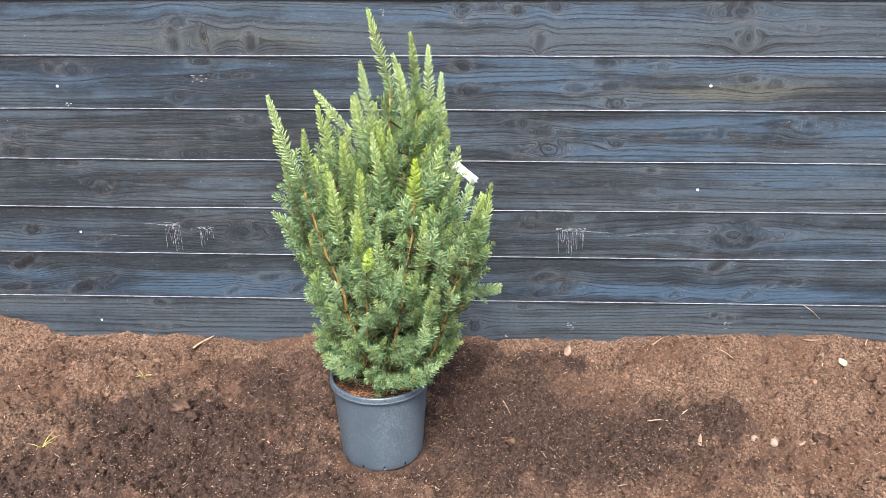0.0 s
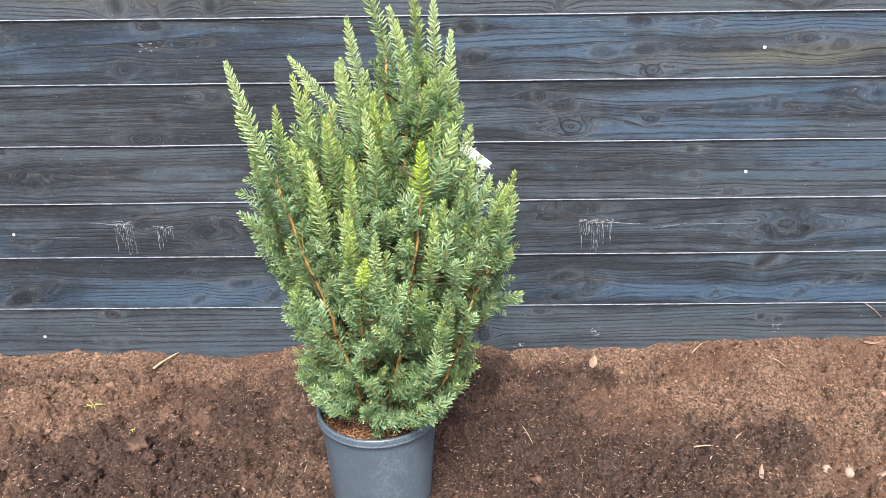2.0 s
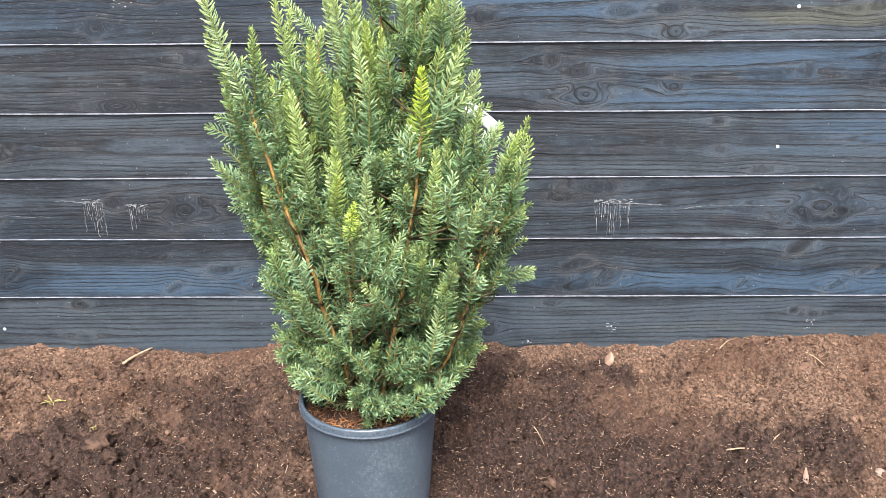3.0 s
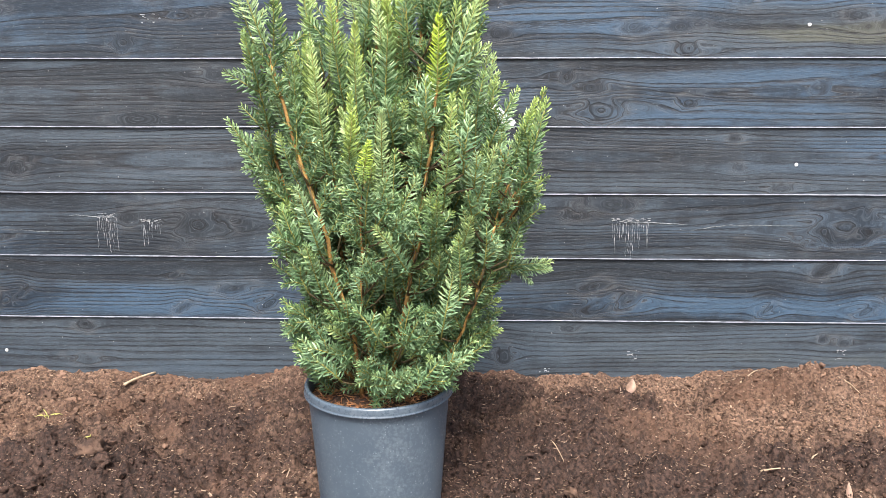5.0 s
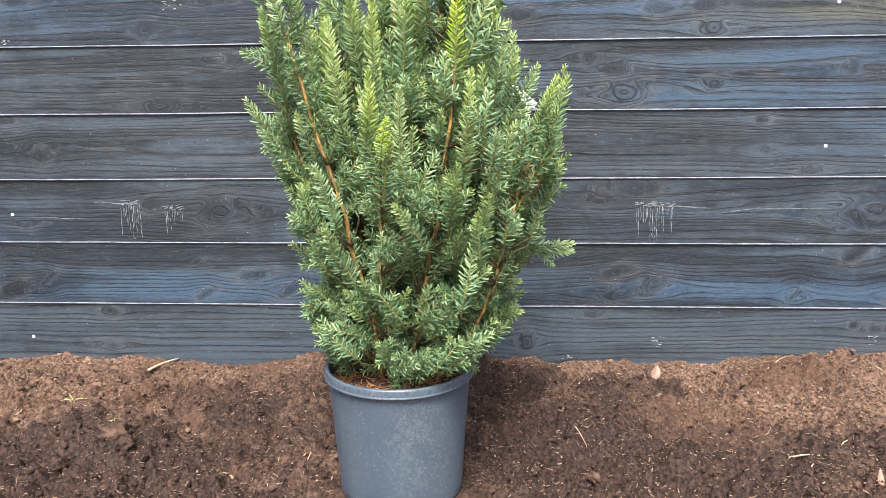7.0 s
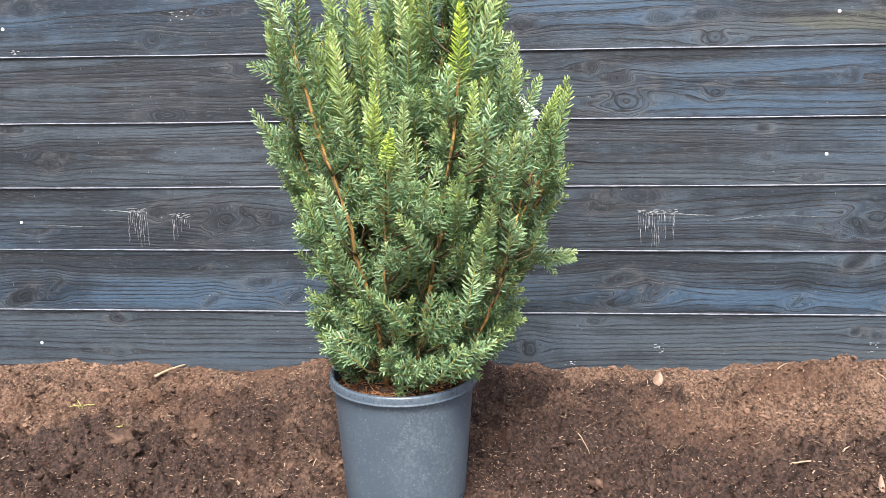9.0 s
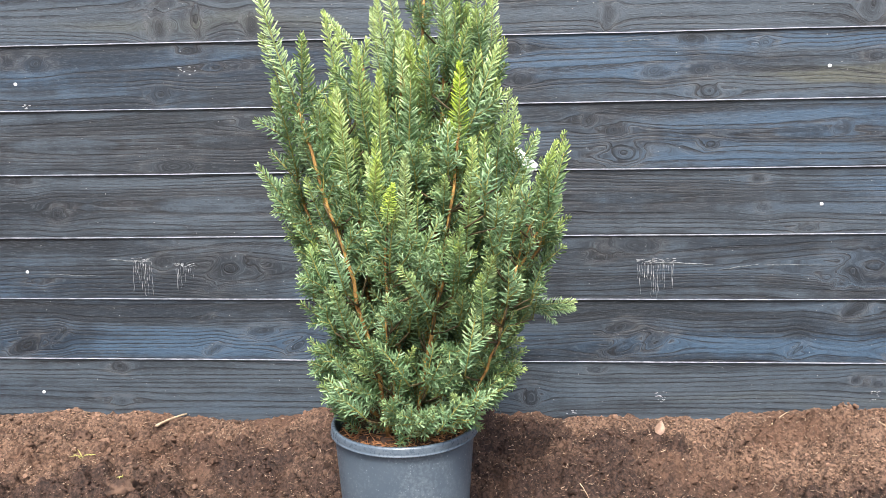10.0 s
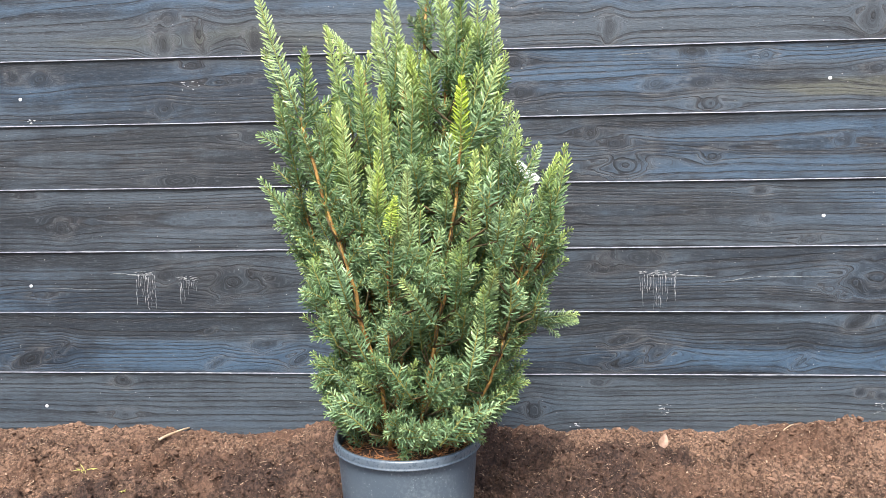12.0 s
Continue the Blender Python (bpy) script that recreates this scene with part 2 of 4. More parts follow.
def plain(name, a, b, scale, rough=0.6, spec=0.4):
    n = Nodes(name)
    k = n.noise(n.where(), scale, 4.0, 0.6)
    n.bump(k, 0.3, 0.001)
    return n.done(n.mix(n.ramp(k, 0.35, 0.65), a, b), rough, spec)


WOOD, EDGE = wood_material(), edge_material()
DRY, MOIST = (0.163, 0.099, 0.067), (0.043, 0.024, 0.017)
# sheet darker than the crumbs: the shade of crevices is put into its colour
SOIL = soil_material("garden_soil", tuple(q * 0.80 for q in DRY), tuple(q * 0.8 for q in MOIST), False)
CRUMB = soil_material("soil_crumb", tuple(q * 1.2 for q in DRY), MOIST, True)
CHIP = chip_material()
NEEDLE = needle_material("yew_needle", (0.38, 0.485, 0.100), (0.42, 0.54, 0.245))
PALE_NEEDLE = needle_material("pale_yew_needle", (0.305, 0.44, 0.125), (0.39, 0.53, 0.29))
FRESH = needle_material("fresh_yew_needle", (0.38, 0.51, 0.04), (0.42, 0.55, 0.08))
BARK = bark_material("yew_bark", (0.17, 0.085, 0.028), (0.44, 0.27, 0.085))
YOUNG = bark_material("young_yew_twig", (0.17, 0.19, 0.05), (0.30, 0.25, 0.07))
TWIG = bark_material("thin_yew_twig", (0.045, 0.035, 0.018), (0.11, 0.08, 0.035))
POT = pot_material("dusty_black_plastic", 0.36, 0.58, 1.6)
RIM = pot_material("smooth_black_plastic_rim", 0.24, 0.40, 1.5, 0.3)
DRY_LEAF = plain("dry_leaf", (0.20, 0.12, 0.085), (0.30, 0.20, 0.14), 60)
PALE_LEAF = plain("pale_green_leaf", (0.36, 0.42, 0.20), (0.50, 0.54, 0.32), 60)
PEBBLE = plain("pale_pebble", (0.25, 0.185, 0.145), (0.34, 0.26, 0.21), 50, 0.8)
STRAW = plain("straw", (0.32, 0.23, 0.15), (0.46, 0.35, 0.23), 80, 0.8)
GRASS = plain("yellow_grass", (0.30, 0.30, 0.07), (0.45, 0.42, 0.14), 80)
PAPER = plain("white_label_card", (0.74, 0.75, 0.77), (0.84, 0.84, 0.84), 40, 0.45)
NAIL = plain("white_nail", (0.70, 0.70, 0.70), (0.85, 0.85, 0.85), 200, 0.5)
SCRATCH = plain("scratched_wood", (0.05, 0.06, 0.065), (0.17, 0.18, 0.185), 120, 0.7)
RESIN = plain("pale_dried_resin", (0.15, 0.16, 0.17), (0.36, 0.36, 0.36), 90, 0.5)

# ---- ground ----
POT_AT = (-0.088, 2.375)


def ground_height(x, y, fine=True):
    x, y = np.asarray(x, float), np.asarray(y, float)
    gap = np.maximum(np.maximum(-1.75 - x, x - 1.85), np.maximum(1.75 - y, y - 3.03))
    near = np.clip(1 - gap / 0.25, 0, 1)
    z = -0.045 + 0.040 * np.clip((y - 2.45) / 0.55, 0, 1) ** 1.5
    # banked soil against the boards, low in the middle and higher at the ends
    bank = np.interp(x, [-1.75, -1.6, -1.48, -1.40, -0.95, -0.69, -0.45, 0.15, 0.30, 0.70, 0.92, 1.06, 1.35, 1.8],
                     [0.052, 0.056, 0.036, -0.002, 0.010, 0.000, -0.002, 0.006, -0.004, 0.000, 0.032, 0.020, 0.030, 0.022])
    z = z + bank * np.exp(-((y - 3.0) / 0.20) ** 2)
    bumps = 0.058 * fbm(x * 3.0, y * 3.0, 3, 3) + 0.056 * fbm(x * 8.0, y * 8.0, 8, 3) + 0.042 * np.abs(fbm(x * 15.0, y * 15.0, 14, 3)) - 0.016
    if fine:
        bumps = bumps + 0.036 * np.abs(fbm(x * 26.0, y * 26.0, 21, 4, 0.6)) + 0.018 * fbm(x * 75, y * 75, 5, 3, 0.7)
    away = np.clip((np.hypot(x - POT_AT[0], y - POT_AT[1]) - 0.11) / 0.12, 0.12, 1)
    edge = np.clip((3.0 - y) / 0.10, 0.35, 1)
    z = z + bumps * near * away * edge
    # dug hollow and clods on the left, shallow footprint on the right
    z = z - 0.045 * np.exp(-(((x + 0.86) / 0.10) ** 2 + ((y - 2.47) / 0.07) ** 2)) + 0.030 * np.exp(-(((x + 0.74) / 0.06) ** 2 + ((y - 2.50) / 0.05) ** 2))
    z = z - 0.022 * np.exp(-(((x - 0.53) / 0.06) ** 2 + ((y - 2.86) / 0.035) ** 2)) - 0.015 * np.exp(-(((x - 0.75) / 0.35) ** 2 + ((y - 2.45) / 0.12) ** 2))
    return z


def damp(x, y):
    def blob(cx, cy, rx, ry, k):
        return k * np.exp(-(((x - cx) / rx) ** 2 + ((y - cy) / ry) ** 2))
    w = blob(-0.84, 2.47, 0.14, 0.10, 1.1) + blob(-0.70, 2.42, 0.18, 0.11, 0.7) + blob(0.53, 2.86, 0.09, 0.05, 0.7)
    # the patches right of the pot only darken the soil
    w = w + blob(-0.75, 2.2, 0.4, 0.14, 0.4) + blob(0.25, 2.55, 0.28, 0.20, 0.34) + blob(0.62, 2.42, 0.45, 0.18, 0.68) + blob(0.95, 2.55, 0.16, 0.08, 0.6)
    w = w + blob(0.45, 2.15, 0.6, 0.15, 0.28) + blob(-0.45, 2.15, 0.45, 0.15, 0.35) + blob(-1.1, 2.12, 0.2, 0.1, 0.4) + blob(1.35, 2.25, 0.35, 0.30, -0.25)
    w = w + blob(-0.45, 2.7, 0.3, 0.15, 0.3) + blob(0.2, 2.85, 0.25, 0.08, 0.35) + blob(-1.25, 2.85, 0.2, 0.06, 0.3)
    # broad patches that darken the soil, and a negative one that lightens it
    w = w + blob(0.25, 2.45, 0.50, 0.27, 0.20) + blob(-0.35, 2.45, 0.30, 0.28, 0.30) + blob(0.05, 2.88, 0.35, 0.08, 0.25) + blob(-0.95, 2.40, 0.50, 0.28, 0.25) + blob(-0.5, 2.78, 0.3, 0.1, 0.2) + blob(0.32, 2.76, 0.35, 0.12, 0.28) + blob(1.35, 2.65, 0.35, 0.30, -0.25)
    return np.clip(w + 0.10, 0, 1)


def spread(lo, hi, step, far):
    inner = np.arange(lo, hi + step / 2, step)
    outer = np.geomspace(0.03, far, 22)
    return np.concatenate([lo - outer[::-1], inner, hi + outer])


def build_ground():
    xs, ys = spread(-1.75, 1.85, 0.0055, 400), spread(1.75, 3.03, 0.0055, 400)
    X, Y = np.meshgrid(xs, ys)
    Z = ground_height(X, Y)
    nx, ny = len(xs), len(ys)
    idx = np.arange(nx * ny).reshape(ny, nx)
    q = np.stack([idx[:-1, :-1], idx[:-1, 1:], idx[1:, 1:], idx[1:, :-1]], -1).reshape(-1, 4)
    me = mesh_of("ground", np.stack([X, Y, Z], -1).reshape(-1, 3), q, [SOIL], attrs={"damp": damp(X, Y).ravel()})
    tagged(new("ground", me), "bare crumbly brown garden soil with damp dark patches", "soil", kind="structure")


build_ground()

# ---- fence ----
PITCH, LINE0 = 0.175, 0.15
XL, XR = -1.75, 1.85
BOARD_LABEL = "dark grey-blue stained lapped board with grain and knots"
fence = empty("fence", (0, 3.0, -0.2), "weathered dark-stained fence of horizontal lapped timber boards", "fence", kind="structure")


BOARDS = []


def face_y(k, x, z):
    """Front of board k."""
    return 2.9866 + 0.0045 * (z - (LINE0 + PITCH * (k - 1))) / 0.198 + 0.002 * float(fbm(x * 1.3, 3.1, 90 + k, 2))


def board(k, knots, pale=(), stain=()):
    """Board k counted from the ground; knots: x, z, half length, half height, darkness; pale: x, half length, z, half height; stain: the same with a strength, blue above nought."""
    z0 = LINE0 + PITCH * (k - 1)
    xs = np.concatenate([XL - np.geomspace(0.05, 2.5, 6)[::-1], np.arange(XL, XR, 0.0066 if k < 7 else 0.02), XR + np.geomspace(0.05, 2.5, 6)])
    h = np.concatenate([[0.0024], np.linspace(0.008, 0.198, 42 if k < 7 else 16)])
    prof = [(0.020, 0.0), (-0.0008, 0.0), (0.0006, 0.0024)] + [(0.0006 + 0.0045 * t / 0.198, t) for t in h[1:]] + [(0.024, 0.198), (0.024, 0.0)]
    prof = np.array(prof)
    X = np.repeat(xs[:, None], len(prof), 1)
    T = np.repeat(prof[None, :, 1], len(xs), 0)
    wob = 0.0022 * fbm(xs * 2.0, xs * 0 + k * 7.3, 60 + k, 3) + 0.0004 * fbm(xs * 25, xs * 0, 80 + k, 2)
    foot = np.where((T < 0.001) & (k == 0), -0.08, 0.0)
    Z = z0 + foot + T + wob[:, None] * np.clip(1 - T / 0.05, 0, 1)
    Yv = 2.986 + prof[None, :, 0] + 0.002 * fbm(xs * 1.3, xs * 0 + 3.1, 90 + k, 2)[:, None]
    ring = T + 0.022 * fbm(X * 1.1, T * 6 + k, 30 + k, 3) + 0.0022 * fbm(X * 14, T * 30, 50 + k, 2) + 0.20 * k
    dark, halo, plain_cut = np.zeros_like(X), np.zeros_like(X), np.zeros_like(X)
    for kx, kz, ax, az, dk in knots:
        d = Z - kz
        u = X - kx - (1.1 * d if k == 1 else 0)          # the second board's knots run slantwise
        e = np.sqrt((u / ax) ** 2 + (d / az) ** 2)
        e = e * (1 + 0.8 * fbm(X * 16, Z * 26, 33 + k, 3)) if dk >= 0.2 else e * (1 + 0.25 * fbm(X * 9, Z * 20, 33 + k, 2))
        push = np.exp(-(((X - kx) / (3.0 * ax)) ** 2)) * np.exp(-np.abs(d) / (3.0 * az))
        ring = ring - np.sign(d) * 0.95 * az * push * np.clip(np.abs(d) / (0.4 * az), 0, 1)
        w = np.clip(1.55 - e, 0, 1)
        w = w * w * (3 - 2 * w)
        # a long cut through few rings is plain inside; a branch knot is ringed
        if dk >= 0.2:
            ring = ring * (1 - w) + w * (0.2 * k + kz - z0 + az * 0.95 * e)
        halo = np.maximum(halo, (0.4 + dk * 0.6) * np.exp(-((e - 1.5) / 0.5) ** 2) * np.clip(0.75 + 1.2 * fbm(X * 30, Z * 50, 9 + k, 2), 0, 1))
        if dk < 0.2:
            dark = np.maximum(dark, 0.70 * np.exp(-((e - 1.08) / 0.10) ** 2))
            plain_cut = np.maximum(plain_cut, np.clip(4 * (1.02 - e), 0, 1))
            continue
        dark = np.maximum(dark, 0.8 * dk * np.clip(1.35 - e + 0.5 * fbm(X * 60, Z * 60, 5, 2), 0, 1))
    light = np.full_like(X, (0.60, 0.0, -0.35, -0.28, -0.28, -0.15, 0.40, 0.3, 0.0, 0.2)[k])
    light = light + 0.35 * plain_cut
    for px, hl, pz, hh in pale:
        light = np.maximum(light, 1.1 * np.clip(1.4 - np.sqrt(((X - px) / hl) ** 2 + ((Z - pz) / hh) ** 2), 0, 1))
    tint = np.full_like(X, (-0.22, 0.1, 0.0, -0.15, -0.1, 0.15, -0.1, 0.0, 0.0, 0.0)[k])
    for px, hl, pz, hh, kk in stain:
        tint = tint + kk * np.clip(1.6 - np.sqrt(((X - px) / hl) ** 2 + ((Z - pz) / hh) ** 2) + 0.5 * fbm(X * 5, Z * 40, 12 + k, 3), 0, 1)
    n, m = len(xs), len(prof)
    idx = np.arange(n * m).reshape(n, m)
    nxt = np.roll(idx, -1, 1)
    q = np.stack([idx[:-1], idx[1:], nxt[1:], nxt[:-1]], -1).reshape(-1, 4)
    slots = np.tile((np.arange(m) == (1 if k else -1)).astype(int), n - 1)
    faces = q.tolist() + [idx[0].tolist(), idx[-1][::-1].tolist()]
    V = np.stack([X, np.broadcast_to(Yv, X.shape), Z], -1).reshape(-1, 3) - np.array([0, 3.0, -0.2])
    me = mesh_of("board", V, faces, [WOOD, EDGE], slots.tolist() + [0, 0], False,
                 {"ring": ring.ravel(), "knot": dark.ravel(), "halo": halo.ravel(), "pale": light.ravel(), "stain": tint.ravel(), "cut": plain_cut.ravel()})
    BOARDS.append(child("board", me, fence, BOARD_LABEL if k == 0 else ""))


board(0, [(-0.986, 0.129, .020, .012, .9), (-0.985, 0.025, .025, .012, .5), (1.058, 0.101, .012, .010, 1), (1.118, 0.093, .018, .010, .9), (0.365, 0.127, .02, .008, .4), (0.19, 0.05, .015, .02, .6)])
board(1, [(-1.459, 0.284, .022, .030, 1), (-1.53, 0.185, .040, .016, .8), (-1.252, 0.19, .030, .028, .9), (-1.158, 0.215, .012, .02, .5), (-0.722, 0.271, .012, .01, .7),
          (-0.563, 0.234, .03, .012, .8), (-0.705, 0.178, .014, .018, .7), (-0.46, 0.193, .02, .025, .8), (0.428, 0.248, .022, .014, .9), (0.443, 0.19, .045, .028, .3),
          (0.526, 0.205, .025, .02, .8), (0.899, 0.185, .012, .022, .7), (1.045, 0.298, .022, .024, 1), (1.162, 0.182, .02, .022, .6), (1.238, 0.226, .016, .014, .8), (1.344, 0.236, .014, .012, .9)],
      [(-0.8, .32, 0.205, .035), (-1.45, .15, 0.23, .03), (0.75, .3, 0.20, .03), (1.2, .3, .2, .03)],
      [(-0.85, .40, .195, .035, 0.9), (-1.55, .14, .23, .04, 0.7), (0.75, .5, .19, .035, 0.7), (1.4, .4, .19, .035, 0.6)])
board(2, [(-0.834, 0.488, .03, .01, .6), (-0.838, 0.432, .022, .016, .8), (-0.646, 0.412, .055, .036, .3), (-1.414, 0.408, .025, .02, .5), (-1.207, 0.378, .03, .01, .4),
          (0.375, 0.443, .03, .014, .7), (0.467, 0.473, .05, .02, .6), (1.085, 0.414, .085, .042, .22), (1.084, 0.414, .022, .010, .5), (0.60, 0.43, .06, .006, .1)],
      [(1.45, .25, .42, .02)], [(1.4, .3, .36, .03, 0.5), (-1.3, .3, .36, .03, 0.4)])
board(3, [(-1.219, 0.66, .03, .012, .7), (-1.129, 0.567, .02, .02, .5), (-0.661, 0.589, .19, .024, .1), (0.775, 0.648, .016, .012, 1), (0.794, 0.574, .016, .012, .5),
          (0.912, 0.517, .03, .012, .4), (0.433, 0.600, .15, .018, .1), (1.25, .60, .12, .012, .1)], [(1.3, .4, .59, .05)], [(1.35, .35, .63, .05, 0.5)])
board(4, [(-1.397, 0.763, .030, .018, .8), (-1.415, 0.699, .035, .022, .6), (-1.10, 0.756, .17, .024, .05), (-0.574, 0.811, .035, .018, .7), (-0.63, 0.762, .11, .020, .05),
          (-0.786, 0.696, .05, .016, .3), (0.335, 0.804, .018, .020, .9), (0.400, 0.778, .026, .018, .8), (0.43, 0.72, .05, .03, .4), (0.655, 0.739, .018, .012, .6),
          (0.90, 0.765, .10, .016, .15), (0.978, 0.776, .02, .01, .6), (1.276, 0.805, .04, .022, .6), (1.189, 0.744, .016, .012, .5)],
      [(0.75, .28, .80, .02), (0.7, .35, .72, .025), (1.5, .2, .77, .05)],
      [(1.05, .5, .79, .045, 0.9), (0.75, .25, .71, .03, 0.6)])
board(5, [(-1.233, 0.984, .016, .014, .9), (-1.157, 0.979, .025, .018, .8), (-0.732, 1.004, .03, .012, .7), (-0.658, 0.958, .04, .012, .5), (-0.809, 0.892, .018, .014, .6),
          (0.145, 0.99, .02, .018, .9), (0.158, 0.911, .02, .016, .6), (0.502, 0.925, .022, .014, .7), (0.593, 1.008, .04, .014, .8), (0.619, 0.929, .03, .016, .7),
          (0.644, 0.874, .03, .025, .5), (0.781, 0.993, .016, .012, .5), (1.056, 0.956, .026, .014, .8), (1.089, 0.927, .022, .016, .7), (1.148, 0.942, .022, .014, .7)],
      [(0.35, .2, .95, .04), (0.8, .25, .99, .02), (1.4, .3, .98, .03), (0.9, .3, .89, .03)],
      [(-0.9, .6, .96, .035, 0.8), (0.35, .3, .96, .05, 0.8), (1.3, .5, 1.00, .02, 0.9), (1.05, .35, .91, .03, -1.0)])
board(6, [(-0.781, 1.127, .03, .016, .6), (-0.801, 1.06, .020, .035, .9), (-0.702, 1.085, .016, .03, .8), (-0.548, 1.07, .012, .022, .8), (0.136, 1.18, .02, .02, .8),
          (0.231, 1.174, .03, .012, .7), (0.309, 1.166, .016, .014, .8), (0.43, 1.18, .016, .018, .7), (0.387, 1.074, .012, .025, .8), (1.01, 1.165, .045, .026, .7),
          (1.04, 1.085, .018, .04, .6), (1.228, 1.113, .02, .012, .3)],
      [(-1.2, .5, 1.08, .06), (-0.3, .5, 1.09, .05), (0.6, .5, 1.08, .05), (1.3, .4, 1.09, .06)],
      [(-0.3, 1.2, 1.16, .025, 0.6), (-0.7, .5, 1.07, .03, -0.35), (0.9, .4, 1.07, .03, -0.3)])
board(7, [(-1.0, 1.28, .03, .02, .8), (0.2, 1.3, .03, .02, .8), (0.9, 1.26, .03, .02, .8)], [(0.0, .5, 1.25, .06)])
board(8, [(-0.6, 1.45, .03, .02, .8), (0.5, 1.48, .03, .02, .8)])
board(9, [(-0.3, 1.62, .03, .02, .8), (1.1, 1.66, .03, .02, .8)])

for nx, nz, k in ((-1.217, 0.925, 5), (-1.234, 0.403, 2), (0.942, 0.932, 5), (0.942, 0.580, 3), (-1.217, 0.050, 0)):
    v, f = [], []
    for r, d in ((0.0046, 0.003), (0.0046, -0.0006), (0.0034, -0.0014), (0.0002, -0.0016)):
        v += [(r * math.cos(a * math.pi / 6), d, r * math.sin(a * math.pi / 6)) for a in range(12)]
    f = [(i * 12 + a, i * 12 + (a + 1) % 12, i * 12 + 12 + (a + 1) % 12, i * 12 + 12 + a) for i in range(3) for a in range(12)]
    ob = child("nail_head", mesh_of("nail_head", v, f, [NAIL]), BOARDS[k], "small white nail head")
    ob.location = (nx, face_y(k, nx, nz) - 3.0, nz + 0.2)

# ---- pot ----
POT_BASE, POT_TOP, R_TOP, R_BASE = -0.045, 0.215, 0.138, 0.120


def lathe(profile, segs):
    vs, fs = [], []
    for r, z in profile:
        for k in range(segs):
            a = 2 * math.pi * k / segs
            vs.append((r * math.cos(a), r * math.sin(a), z))
    m = len(profile)
    for i in range(m - 1):
        for k in range(segs):
            a, b = i * segs + k, i * segs + (k + 1) % segs
            fs.append((a, b, b + segs, a + segs))
    return vs, fs


def build_pot():
    pot = empty("plant_pot", (POT_AT[0], POT_AT[1], POT_BASE), "dusty black plastic nursery pot standing on bare soil", "plant pot")
    H = POT_TOP - POT_BASE
    segs = 144
    # wall with notches cut in the foot
    zs = [0.0, 0.006, 0.018, 0.022, 0.06, 0.12, 0.18, H - 0.014]
    vs, fs = [], []
    for inner in (0, 1):
        for z in zs:
            r = R_BASE + (R_TOP - R_BASE) * (z / H) - 0.0022 * inner - (0.002 if z == 0.0 else 0)
            for k in range(segs):
                a = 2 * math.pi * k / segs
                rr = r * (1 + 0.006 * math.sin(2 * a + 0.6) * (z / H))
                vs.append((rr * math.cos(a), rr * math.sin(a), z))
    def at(i, j, k):
        return (i * len(zs) + j) * segs + k % segs
    notch = lambda k: (k % 12) in (3,)
    for j in range(len(zs) - 1):
        for k in range(segs):
            if j < 2 and notch(k):
                continue
            fs.append((at(0, j, k), at(0, j, k + 1), at(0, j + 1, k + 1), at(0, j + 1, k)))
            fs.append((at(1, j, k + 1), at(1, j, k), at(1, j + 1, k), at(1, j + 1, k + 1)))
            if j == 0 or (j == 2 and notch(k)):
                fs.append((at(0, j, k + 1), at(0, j, k), at(1, j, k), at(1, j, k + 1)))
            if j < 2:
                for s, e in ((k, -1), (k + 1, 1)):
                    if notch(k + e):
                        fs.append((at(0, j, s), at(0, j + 1, s), at(1, j + 1, s), at(1, j, s)))
    child("wall", mesh_of("wall", vs, fs, [POT]), pot)
    rim = [(R_TOP - 0.003, H - 0.0185), (R_TOP + 0.0060, H - 0.0185), (R_TOP + 0.0076, H - 0.0175), (R_TOP + 0.0076, H - 0.0165), (R_TOP + 0.0062, H - 0.0150), (R_TOP + 0.0056, H - 0.013), (R_TOP + 0.0062, H - 0.004), (R_TOP + 0.0045, H - 0.0006),
           (R_TOP + 0.002, H), (R_TOP - 0.0015, H - 0.001), (R_TOP - 0.003, H - 0.005), (R_TOP - 0.003, H - 0.0185)]
    v, f = lathe(rim, 96)
    child("rim", mesh_of("rim", v, f, [RIM]), pot, "rolled plastic rim")
    v, f = lathe([(0.0005, 0.003), (R_BASE - 0.004, 0.003), (R_BASE - 0.004, 0.001), (0.0005, 0.001)], 48)
    child("base", mesh_of("base", v, f, [POT]), pot)


build_pot()


